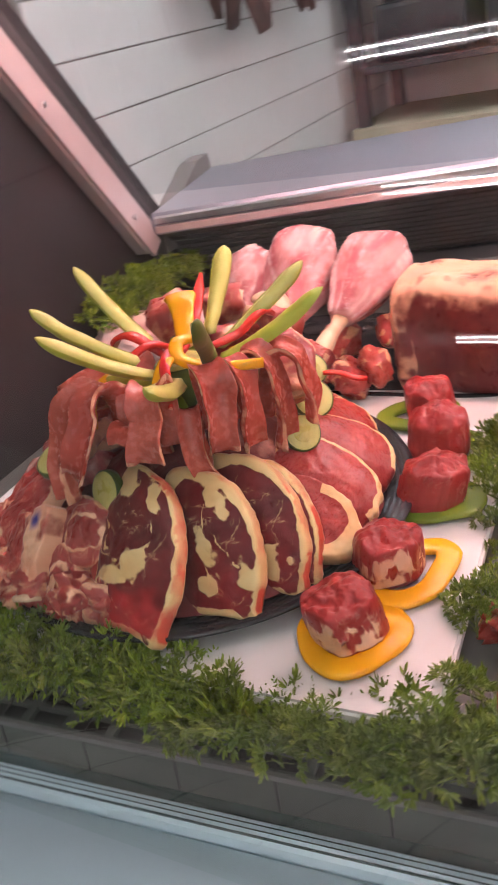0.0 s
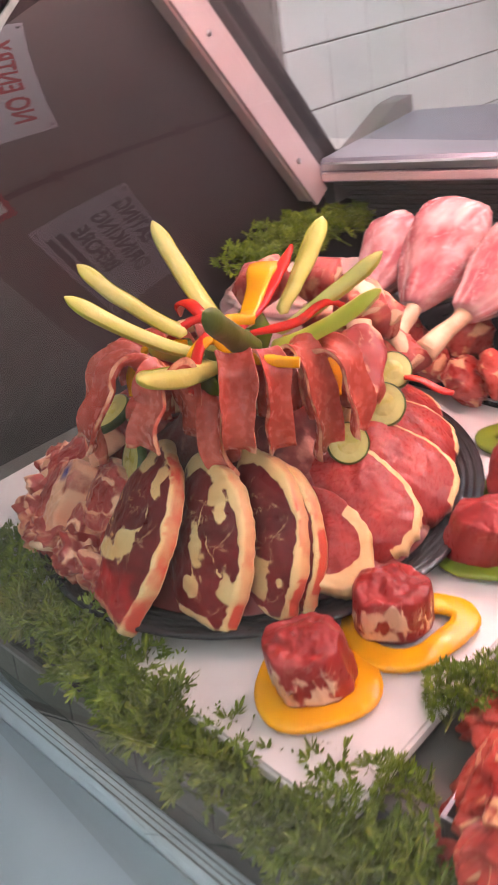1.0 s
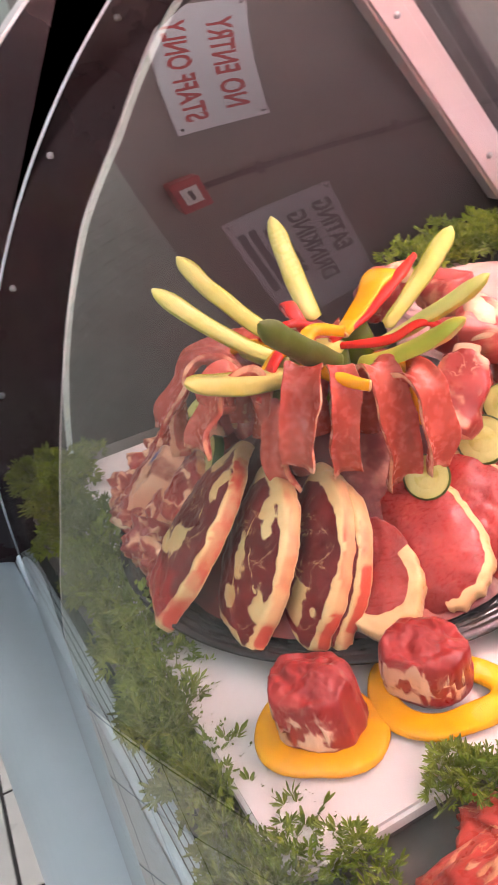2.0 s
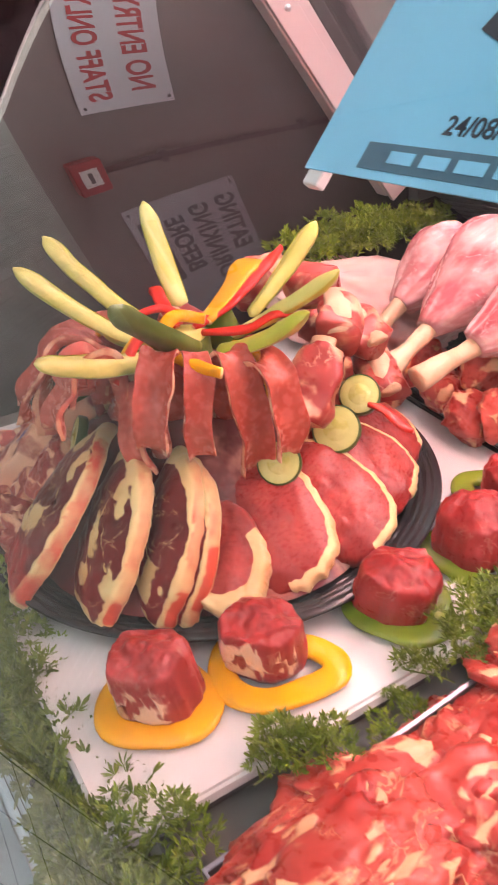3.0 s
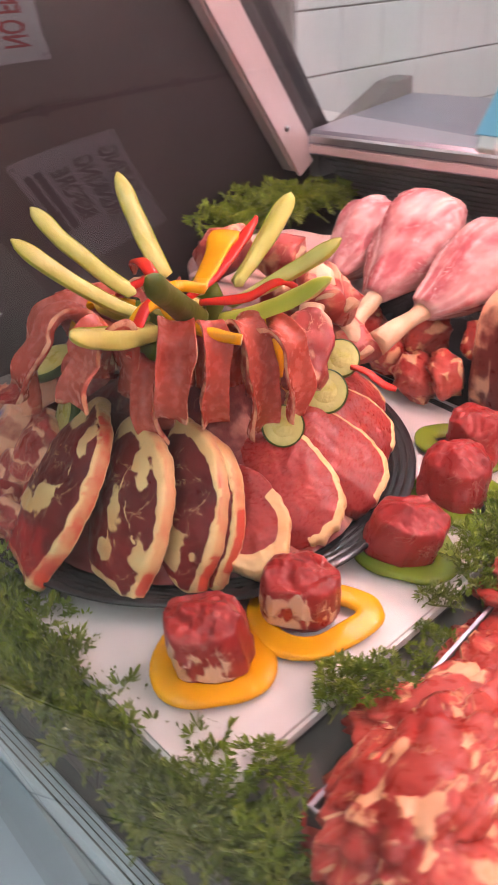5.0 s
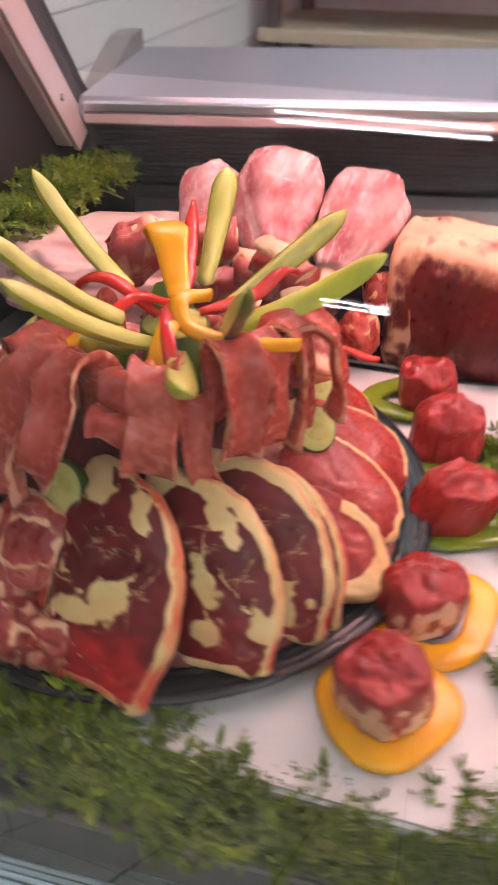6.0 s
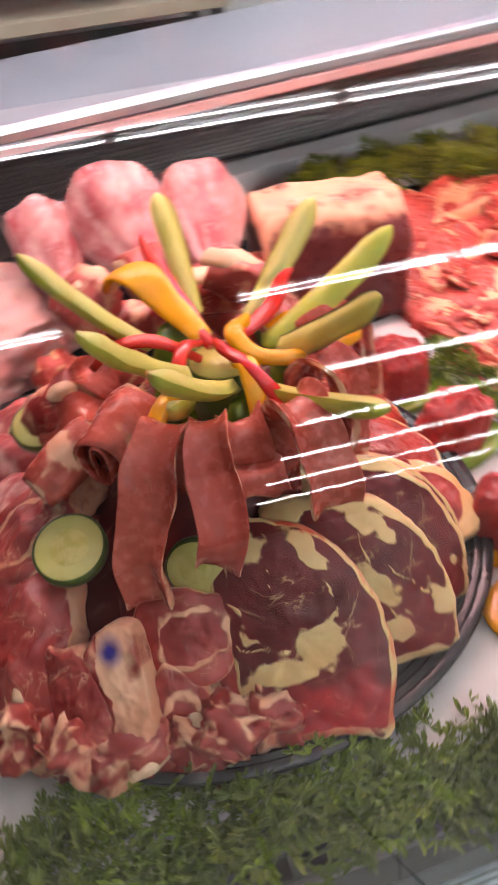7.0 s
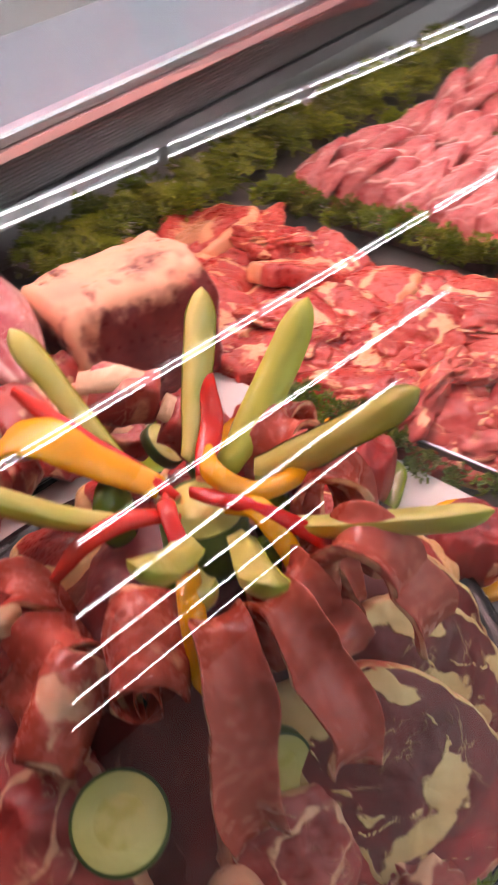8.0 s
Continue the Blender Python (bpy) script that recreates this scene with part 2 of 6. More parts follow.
M["board"] = varied("white_board", (0.66, 0.65, 0.635), (0.60, 0.59, 0.575), 60, 0.42, bump=0.12, bump_scale=300)
M["black_tray"] = varied("black_plastic", (0.012, 0.012, 0.014), (0.022, 0.022, 0.025), 60, 0.22, bump=0.05)
M["steel"] = varied("stainless_steel", (0.60, 0.60, 0.61), (0.66, 0.66, 0.68), 8, 0.30, metal=1.0, bump=0.01, rough_var=0.04)
M["ledge"] = varied("brushed_ledge", (0.36, 0.365, 0.43), (0.40, 0.405, 0.47), 6, 0.36, metal=0.8, bump=0.01, rough_var=0.03)
M["dark_steel"] = varied("dark_vent_steel", (0.22, 0.205, 0.20), (0.27, 0.255, 0.25), 40, 0.42, metal=0.5, bump=0.05)
M["deck"] = varied("deck_steel", (0.10, 0.104, 0.094), (0.14, 0.144, 0.132), 40, 0.45, metal=0.2, bump=0.06)
M["rail"] = varied("rail_aluminium", (0.58, 0.72, 0.78), (0.60, 0.74, 0.80), 2, 0.30, metal=0.1, bump=0.004, rough_var=0.02)
M["frame"] = varied("frame_aluminium", (0.62, 0.50, 0.50), (0.68, 0.57, 0.56), 30, 0.36, metal=0.5, bump=0.05)
M["glass_foot"] = varied("glass_foot", (0.022, 0.040, 0.036), (0.035, 0.055, 0.048), 8, 0.25, bump=0.01, rough_var=0.03)
M["tray_dark"] = varied("tray_steel", (0.10, 0.085, 0.085), (0.16, 0.135, 0.13), 14, 0.34, metal=0.6, bump=0.02, rough_var=0.06)
M["grille"] = varied("grille_steel", (0.11, 0.115, 0.108), (0.15, 0.155, 0.148), 30, 0.42, metal=0.4, bump=0.03)
M["lamp_body"] = varied("lamp_housing", (0.26, 0.26, 0.27), (0.31, 0.31, 0.32), 20, 0.5, bump=0.02)
M["vent_dark"] = varied("vent_shadow_steel", (0.16, 0.15, 0.145), (0.20, 0.19, 0.182), 30, 0.5, metal=0.2, bump=0.03)
M["gasket"] = varied("black_gasket", (0.035, 0.03, 0.032), (0.05, 0.045, 0.046), 60, 0.5)
M["end_dark"] = varied("end_panel_plastic", (0.010, 0.007, 0.009), (0.018, 0.012, 0.014), 12, 0.14, bump=0.03, rough_var=0.06)
M["end_inner"] = varied("end_panel_inner", (0.013, 0.009, 0.010), (0.019, 0.013, 0.014), 12, 0.45, bump=0.05)
M["wall_tile"] = varied("white_tile", (0.76, 0.75, 0.74), (0.82, 0.81, 0.80), 6, 0.2, bump=0.04, rough_var=0.08)
M["grout"] = varied("grout", (0.22, 0.20, 0.19), (0.32, 0.30, 0.28), 40, 0.8)
M["wall_paint"] = varied("grey_wall_paint", (0.175, 0.158, 0.148), (0.21, 0.192, 0.178), 8, 0.6, bump=0.1, bump_scale=120)
M["wall_white"] = varied("white_wall_paint", (0.70, 0.69, 0.68), (0.76, 0.75, 0.74), 5, 0.6, bump=0.1, bump_scale=120)
M["plate"] = varied("tread_plate", (0.28, 0.32, 0.285), (0.35, 0.39, 0.355), 30, 0.4, metal=0.1)
M["floor_grout"] = varied("floor_grout", (0.025, 0.024, 0.023), (0.05, 0.047, 0.045), 40, 0.85)
M["floor"] = varied("floor_tile", (0.62, 0.615, 0.575), (0.70, 0.69, 0.645), 9, 0.3, bump=0.05)
M["ceiling"] = varied("ceiling_paint", (0.10, 0.10, 0.105), (0.14, 0.14, 0.145), 3, 0.8)
M["sign"] = varied("sign_board", (0.70, 0.70, 0.74), (0.76, 0.76, 0.80), 12, 0.4, bump=0.03)
# the sign board again, darkened in colour so that it looks dimly lit
M["sign_dim"] = varied("dimmed_sign_board", (0.48, 0.49, 0.53), (0.54, 0.55, 0.59), 12, 0.4, bump=0.03)
M["sign_red"] = varied("sign_red", (0.50, 0.015, 0.02), (0.55, 0.03, 0.03), 30, 0.5)
M["sign_dark"] = varied("sign_dark", (0.06, 0.06, 0.09), (0.09, 0.09, 0.12), 30, 0.5)
M["red_plastic"] = varied("red_plastic", (0.35, 0.012, 0.012), (0.42, 0.02, 0.02), 30, 0.35)
M["white_plastic"] = varied("white_plastic", (0.75, 0.75, 0.73), (0.8, 0.8, 0.78), 30, 0.4)
M["card"] = varied("blue_card", (0.22, 0.56, 0.78), (0.25, 0.60, 0.82), 14, 0.5, bump=0.05, bump_scale=250)
M["card_ink"] = varied("card_ink", (0.02, 0.025, 0.04), (0.035, 0.04, 0.055), 60, 0.5)
M["card_bar"] = varied("card_bar", (0.05, 0.13, 0.19), (0.07, 0.16, 0.22), 60, 0.5)
M["glass"] = glass("front_glass", (0.93, 0.975, 0.955))
M["door_glass"] = glass("door_glass", (0.90, 0.93, 0.94), 0.0, 0.01)
M["glass_edge"] = varied("glass_edge", (0.42, 0.55, 0.50), (0.6, 0.7, 0.66), 60, 0.3, bump=0.6, bump_scale=300)
M["tube"] = emit("tube_light", (1.0, 0.955, 1.0), TUBE_POWER)
M["case_tube"] = emit("case_tube_light", (1.0, 0.485, 0.475), CASE_POWER)
M["rack"] = varied("rack_metal", (0.030, 0.031, 0.035), (0.055, 0.055, 0.06), 20, 0.4, metal=0.2)
M["beige"] = varied("beige_board", (0.45, 0.38, 0.27), (0.52, 0.44, 0.32), 14, 0.6)

# ---------------------------------------------------------------- mesh helpers
def from_arrays(name, verts, faces, material, parent=None, smooth=True, label="", mats=None, index=None, **attrs):
    me = bpy.data.meshes.new(name)
    me.from_pydata([tuple(map(float, v)) for v in verts], [], faces)
    for k, values in attrs.items():
        a = me.attributes.new(k, "FLOAT", "POINT")
        a.data.foreach_set("value", np.asarray(values, dtype=np.float32))
    for mm in (mats or [material]):
        me.materials.append(mm)
    if index is not None:
        me.polygons.foreach_set("material_index", index)
    me.polygons.foreach_set("use_smooth", [smooth] * len(me.polygons))
    ob = new(name, me)
    ob.parent = parent
    if label:
        ob["label"] = label
    return ob


def part(name, bm, material, parent=None, label="", smooth=False):
    """Links a bmesh as one mesh object under a thing or a part."""
    me = bpy.data.meshes.new(name)
    for fc in bm.faces:
        fc.smooth = smooth
    bm.to_mesh(me)
    bm.free()
    me.materials.append(material)
    ob = new(name, me)
    ob.parent = parent
    if label:
        ob["label"] = label
    return ob


def box(bm, x0, x1, y0, y1, z0, z1, bevel=0.0):
    r = bmesh.ops.create_cube(bm, size=1.0)
    vs = r["verts"]
    for v in vs:
        v.co = Vector((x0 + (v.co.x + 0.5) * (x1 - x0), y0 + (v.co.y + 0.5) * (y1 - y0), z0 + (v.co.z + 0.5) * (z1 - z0)))
    if bevel:
        es = list({e for v in vs for e in v.link_edges})
        bmesh.ops.bevel(bm, geom=es, offset=bevel, segments=2, affect="EDGES", profile=0.5)
    return bm


def box_part(name, dims, material, parent=None, bevel=0.0, label=""):
    return part(name, box(bmesh.new(), *dims, bevel), material, parent, label)


def sweep(path, section, closed=False, up=(0, 0, 1), scale=None, caps=True, wob=0.0, seed=0, twist=None, closed_section=True, across=None):
    """Rings of a cross-section along a path. Returns verts, faces, and for each vert its place (s, k)."""
    P = [Vector(p) for p in path]
    n, m = len(P), len(section)
    V, F, S = [], [], []
    upv = Vector(up)
    for i, p in enumerate(P):
        a, b = (P[(i - 1) % n], P[(i + 1) % n]) if closed else (P[max(i - 1, 0)], P[min(i + 1, n - 1)])
        t = (b - a).normalized()
        side = Vector(across) if across else t.cross(upv)
        if across:
            side = (side - t * side.dot(t))
        if side.length < 1e-4:
            side = Vector((1, 0, 0))
        side.normalize()
        nrm = side.cross(t).normalized()
        s = i / (n if closed else n - 1)
        if twist:
            q = Matrix.Rotation(twist(s), 3, t)
            side, nrm = q @ side, q @ nrm
        k = scale(s) if scale else (1, 1)
        for j, (u, v) in enumerate(section):
            c = p + side * (u * k[0]) + nrm * (v * k[1])
            if wob:
                c += Vector(noise.noise_vector(c * 45 + Vector((seed, seed * 1.7, 0)))) * wob
            V.append(c)
            S.append((s, j))
    for i in range(n if closed else n - 1):
        for j in range(m if closed_section else m - 1):
            a, b = i * m + j, i * m + (j + 1) % m
            c, d = ((i + 1) % n) * m + (j + 1) % m, ((i + 1) % n) * m + j
            F.append((a, b, c, d))
    if caps and not closed and closed_section:
        F.append(tuple(range(m - 1, -1, -1)))
        F.append(tuple((n - 1) * m + j for j in range(m)))
    return V, F, S


def bezier(pts, n):
    """A smooth curve through points (Catmull-Rom)."""
    P = [Vector(p) for p in pts]
    P = [P[0] * 2 - P[1]] + P + [P[-1] * 2 - P[-2]]
    out, segs = [], len(P) - 3
    for i in range(n):
        u = i / (n - 1) * segs
        k = min(int(u), segs - 1)
        f = u - k
        a, b, c, d = P[k:k + 4]
        out.append(0.5 * (2 * b + (c - a) * f + (2 * a - 5 * b + 4 * c - d) * f * f + (3 * b - a - 3 * c + d) * f ** 3))
    return out


def oval(n, w, h, power=2.0):
    out = []
    for i in range(n):
        a = 2 * math.pi * i / n
        c, s = math.cos(a), math.sin(a)
        out.append((w * math.copysign(abs(c) ** (2 / power), c), h * math.copysign(abs(s) ** (2 / power), s)))
    return out


def axes_at(origin, ydir, xhint, lift=0.0):
    """A pose whose y is ydir and whose x is near xhint, turned about y by lift degrees."""
    y = Vector(ydir).normalized()
    z = Vector(xhint).cross(y).normalized()
    x = y.cross(z)
    m = Matrix((x, y, z)).transposed().to_4x4()
    return Matrix.Translation(origin) @ m @ pose(0, 0, 0, 0, lift, 0)


def fbm(p, seed=0, octaves=3):
    q, a, s = Vector(p) + Vector((seed * 3.1, seed * 7.7, seed * 1.3)), 1.0, 0.0
    for _ in range(octaves):
        s += a * noise.noise(q)
        q, a = q * 2.1, a * 0.5
    return s


def steak(name, outline, thick, material, fat_field, label="", category="steak", seed=0, rough=0.0022, bend=None, n=128, parent=None, ragged=0.05):
    """A cut of meat: a closed outline r(angle), with rounded edge and uneven faces; fat_field(x, y, side) gives fat from 0 to 1."""
    rings = [(0.0, 1)] + [(0.05 + 0.87 * i / 24, 1) for i in range(25)] + [(0.955, 0.96), (0.985, 0.80), (1.0, 0.45), (1.005, 0.0), (1.0, -0.45), (0.985, -0.8), (0.94, -1), (0.7, -1), (0.35, -1), (0.0, -1)]
    V, F, fat = [], [], []
    for k, (r, h) in enumerate(rings):
        cnt = 1 if r == 0 else n
        for i in range(cnt):
            a = 2 * math.pi * i / n
            ox, oy = outline(a)
            jag = 1 + ragged * r * r * (fbm((ox * 60, oy * 60, 0), seed + 2) + 0.6 * fbm((ox * 160, oy * 160, 1), seed + 4))
            x, y = ox * r * jag, oy * r * jag
            z = h * thick / 2
            d = fbm((x * 26, y * 26, h * 0.6), seed) * rough * (1.4 if h > 0 else 1.0)
            e = fbm((x * 70, y * 70, h), seed + 5) * rough * 0.6
            side = 1.0 if abs(h) < 0.9 else 0.0
            x2, y2 = x * (1 + (d + e) * 6 * side), y * (1 + (d + e) * 6 * side)
            co = Vector((x2, y2, z + (d + e) * (1 if h > -0.5 else 0)))
            if bend:
                co = Vector(bend(co))
            V.append(co)
            fat.append(fat_field(x + 0.004 * fbm((x * 55, y * 55, 2), seed + 6), y + 0.004 * fbm((x * 55, y * 55, 7), seed + 7), r, a, h))
    off = [0]
    for r, h in rings:
        off.append(off[-1] + (1 if r == 0 else n))
    for k in range(len(rings) - 1):
        a0, b0 = off[k], off[k + 1]
        for i in range(n):
            j = (i + 1) % n
            if rings[k][0] == 0:
                F.append((a0, b0 + i, b0 + j))
            elif rings[k + 1][0] == 0:
                F.append((a0 + i, b0, a0 + j))
            else:
                F.append((a0 + i, b0 + i, b0 + j, a0 + j))
    ob = from_arrays(name, V, F, material, parent, True, fat=fat)
    if category:
        tagged(ob, label, category)
    return ob


def chunk(name, size, material, label="", category="meat", seed=0, lump=0.22, fatness=0.35, sub=4, flat=0.0, parent=None, fat_dir=None, scale=1.0, square=0.75, fine=0.35, crease=0.55, patch=0.55):
    """A lump of meat: a squared ball, pushed in and out by noise, with patches of fat."""
    bm = bmesh.new()
    bmesh.ops.create_icosphere(bm, subdivisions=sub, radius=1.0)
    V, fat = [], []
    for v in bm.verts:
        p = v.co.normalized()
        q = Vector([math.copysign(abs(c) ** square, c) for c in p])
        d = 1 + lump * fbm(p * 1.5, seed) + lump * fine * fbm(p * 4.5, seed + 3)
        ridge = abs(noise.noise(p * 2.6 + Vector((seed, 0, 3))))
        d -= lump * crease * max(0, 0.16 - ridge) / 0.16
        w = q * d
        w = Vector((w.x * size[0], w.y * size[1], w.z * size[2]))
        if flat and w.z < -size[2] * flat:
            w.z = -size[2] * flat
        V.append(w * scale)
        f = max(fbm(p * 2.2, seed + 9, 3) * 0.9 + fatness - 0.12, 0.78 - abs(noise.noise(p * 1.7 + Vector((seed * 2.0, 1, 0)))) * 7 + 0.3 * noise.noise(p * 9))
        if fat_dir:
            f = (p.dot(Vector(fat_dir).normalized()) - (1 - fatness * 1.4)) * 1.6 + patch * fbm(p * 4.0, seed + 9) + patch * 0.6 * noise.noise(p * 11)
        fat.append(min(1.0, max(0.0, f)))
    F = [[v.index for v in f.verts] for f in bm.faces]
    bm.free()
    ob = from_arrays(name, V, F, material, parent, True, fat=fat)
    if category:
        tagged(ob, label, category)
    return ob


# ---------------------------------------------------------------- shop: walls, floor, ceiling
WALL_X, CEIL, BACK_Y = -1.40, 4.75, 4.45
FRONT_Y, RIGHT_X = -21.0, 9.0


def structure(ob, label, category):
    return tagged(ob, label, category, "", "structure")


floor = structure(box_part("floor", (WALL_X - 0.2, RIGHT_X, FRONT_Y, BACK_Y + 0.2, -0.2, -0.004), M["floor_grout"]), "pale beige ceramic floor tiles with dark grout joints", "floor")
wall_left = structure(box_part("wall_left", (WALL_X - 0.2, WALL_X, FRONT_Y, BACK_Y, 0, CEIL), M["wall_paint"]), "grey-beige painted side wall, tiled white behind the counter", "wall")
wall_back = structure(box_part("wall_back", (WALL_X - 0.2, RIGHT_X, BACK_Y, BACK_Y + 0.2, 0, CEIL), M["wall_white"]), "white wall of the preparation area behind the counter", "wall")
wall_front = structure(box_part("wall_front", (WALL_X - 0.2, RIGHT_X, FRONT_Y - 0.2, FRONT_Y, 0, CEIL), M["wall_white"]), "plain white far wall of the shop", "wall")
wall_right = structure(box_part("wall_right", (RIGHT_X, RIGHT_X + 0.2, FRONT_Y, BACK_Y, 0, CEIL), M["wall_white"]), "plain white far side wall of the shop", "wall")
ceiling = structure(box_part("ceiling", (WALL_X - 0.2, RIGHT_X + 0.2, FRONT_Y - 0.2, BACK_Y + 0.2, CEIL, CEIL + 0.15), M["ceiling"]), "high dark shop ceiling", "ceiling")

# tread plate that guards the lower wall, with raised bars in a basket weave
plate_bm = box(bmesh.new(), WALL_X, WALL_X + 0.004, -1.6, 0.62, 0.05, 1.46)
wall_plate = tagged(part("wall_guard_plate", plate_bm, M["plate"]), "pale aluminium tread plate guarding the lower wall", "wall panel")
V, F = [], []
k = 0
for iy in range(60):
    for iz in range(28):
        cy, cz = -1.57 + iy * 0.036, 0.08 + iz * 0.056 + (0.028 if iy % 2 else 0)
        if cz > 1.43:
            continue
        dy, dz = 0.0125, 0.024
        b0 = len(V)
        for px, sc in ((0.004, 1.0), (0.0065, 0.65)):
            for a, b in ((-1, -1), (1, -1), (1, 1), (-1, 1)):
                V.append((WALL_X + px * 1.3 - 0.001, cy + a * dy * sc, cz + b * dz * sc))
        F += [tuple(b0 + i for i in q) for q in ((4, 5, 6, 7), (0, 1, 5, 4), (1, 2, 6, 5), (2, 3, 7, 6), (3, 0, 4, 7))]
bars = from_arrays("raised_bars", V, F, M["plate"], wall_plate, False)
tagged(bars, kind="stuff")

# ceiling luminaires: rows of twin tubes that run along the counter
def luminaire(x, y):
    e = new("ceiling_light")
    e.location = (x, y, CEIL)
    bm = box(bmesh.new(), -0.58, 0.58, -0.09, 0.09, -0.06, 0.0, 0.01)
    part("housing", bm, M["lamp_body"], e)
    for dy in (-0.048, 0.048):
        V, F, _ = sweep([(-0.56, dy, -0.085), (0.56, dy, -0.085)], oval(8, 0.0105, 0.0105))
        from_arrays("tube", V, F, M["tube"], e)
    for dx in (-0.567, 0.567):
        part("lamp_holder", box(bmesh.new(), dx - 0.012, dx + 0.012, -0.07, 0.07, -0.11, -0.06), M["white_plastic"], e)
    return tagged(e, "grey twin-tube fluorescent light fixed to the shop ceiling", "ceiling light", "rows of ceiling lights")


first = luminaire(-0.88, 0.2)
rows = {0.2: (-0.88, 5), -1.25: (-0.88, 7), -3.6: (-0.88, 7), -5.8: (1.95, 5), -7.9: (1.95, 5), -9.9: (1.95, 5), -11.9: (1.95, 5), -14.0: (1.95, 5)}
for y, (x0, count) in rows.items():
    for k in range(count):
        if (y, k) not in ((0.2, 0), (-3.6, 0), (-3.6, 1)):
            copy_thing(first, pose(x0 + 1.18 * k, y, CEIL))
copy_thing(first, pose(-1.1, -3.6, CEIL) @ Matrix.Diagonal((0.45, 1, 1, 1)))
copy_thing(first, pose(0.66, -3.6, CEIL) @ Matrix.Diagonal((0.40, 1, 1, 1)))

for y in (2.0, 3.3):
    for k in range(4):
        copy_thing(first, pose(-0.7 + 1.18 * k, y, 3.0))
# hung ceiling over the preparation area
structure(box_part("ceiling_low", (WALL_X, RIGHT_X, 1.55, BACK_Y, 3.0, 3.06), M["wall_white"]), "lower white ceiling over the preparation area", "ceiling")

# ---------------------------------------------------------------- signs and fire call point on the side wall
def text_mesh(name, body, size, material, m, parent, align="LEFT", bold=0.0):
    cu = bpy.data.curves.new(name, "FONT")
    cu.body, cu.size, cu.align_x, cu.extrude, cu.offset = body, size, align, 0.0006, bold
    tmp = bpy.data.objects.new(name, cu)
    scene.collection.objects.link(tmp)
    bpy.context.view_layer.update()
    me = bpy.data.meshes.new_from_object(tmp)
    bpy.data.objects.remove(tmp)
    me.materials.clear()
    me.materials.append(material)
    ob = new(name, me)
    ob.parent = parent
    ob.matrix_basis = m
    return ob


ON_WALL = Matrix(((0, 0, 1, 0), (1, 0, 0, 0), (0, 1, 0, 0), (0, 0, 0, 1)))   # sheet x runs along wall y, sheet y up


def wall_sign(y, z, w, h, lines, label, tilt=0.0, face="sign"):
    e = new("wall_sign")
    e.matrix_basis = Matrix.Translation((WALL_X, y, z)) @ ON_WALL @ pose(0, 0, 0, 0, 0, tilt)
    part("sheet", box(bmesh.new(), 0, w, 0, h, 0.002, 0.006, 0.001), M[face], e)
    for sx in (0.012, w - 0.012):
        for sy in (0.012, h - 0.012):
            V, F, _ = sweep([(sx, sy, 0.006), (sx, sy, 0.009)], oval(8, 0.004, 0.004))
            from_arrays("screw", V, F, M["gasket"], e)
    for body, x, yy, size, mt in lines:
        text_mesh("lettering", body, size, mt, pose(x, yy, 0.0066) @ Matrix.Diagonal((0.80, 1.30, 1, 1)), e, bold=size * 0.025)
    return tagged(e, label, "sign")


wall_sign(0.332, 1.612, 0.30, 0.210, [("NO ENTRY", 0.034, 0.124, 0.056, M["sign_red"]), ("STAFF ONLY", 0.024, 0.030, 0.053, M["sign_red"])],
          "white sheet sign with red capital letters, screwed to the wall", 2.0)
s2 = wall_sign(-0.21, 1.604, 0.31, 0.30, [("EATING", 0.120, 0.232, 0.054, M["sign_dark"]), ("DRINKING", 0.062, 0.158, 0.054, M["sign_dark"]), ("BEFORE", 0.108, 0.086, 0.054, M["sign_dark"])],
               "sheet sign with dark capital letters, darkened to look dimly lit, screwed to the wall", -2.0, "sign_dim")
for yy in (0.048, 0.018):
    part("text_bar", box(bmesh.new(), 0.10, 0.27, yy, yy + 0.02, 0.0062, 0.0068), M["sign_dark"], s2)

call = new("fire_call_point")
call.matrix_basis = Matrix.Translation((WALL_X, 0.168, 1.525)) @ ON_WALL
part("body", box(bmesh.new(), 0, 0.075, 0, 0.075, 0, 0.042, 0.005), M["red_plastic"], call)
part("glass_plate", box(bmesh.new(), 0.018, 0.057, 0.016, 0.058, 0.041, 0.0445, 0.001), M["white_plastic"], call)
part("mark", box(bmesh.new(), 0.026, 0.049, 0.032, 0.042, 0.0446, 0.0452), M["gasket"], call)
tagged(call, "red square fire alarm call point on the wall", "fire alarm")
V, F, _ = sweep(bezier([(WALL_X + 0.01, 0.205, 1.60), (WALL_X + 0.01, 0.198, 2.2), (WALL_X + 0.01, 0.198, 3.3), (WALL_X + 0.01, 0.198, CEIL)], 20), oval(8, 0.008, 0.008), up=(1, 0, 0))
conduit = from_arrays("conduit", V, F, M["gasket"])
tagged(conduit, "thin dark conduit running up the wall", "conduit")
for z in (1.74, 2.1, 2.6):
    part("clip", box(bmesh.new(), WALL_X, WALL_X + 0.022, 0.188, 0.218, z, z + 0.015, 0.002), M["gasket"], conduit)

# ---------------------------------------------------------------- display counter
counter = new("display_counter")
counter.location = (0, 0, 0)
tagged(counter, "refrigerated serve-over meat counter with curved front glass", "display counter")
CY, CZ, CR = 1.2349, 0.6917, 0.9271      # axis and radius of the curved glass
END_X, FAR_X = -0.78, 1.75


def foot(y, z, offset):
    """Straightens the lower glass into an upright foot."""
    base = 0.324 - offset
    return (base + 0.008 * math.log(1 + math.exp(min(40, (y - base) / 0.008))), z)


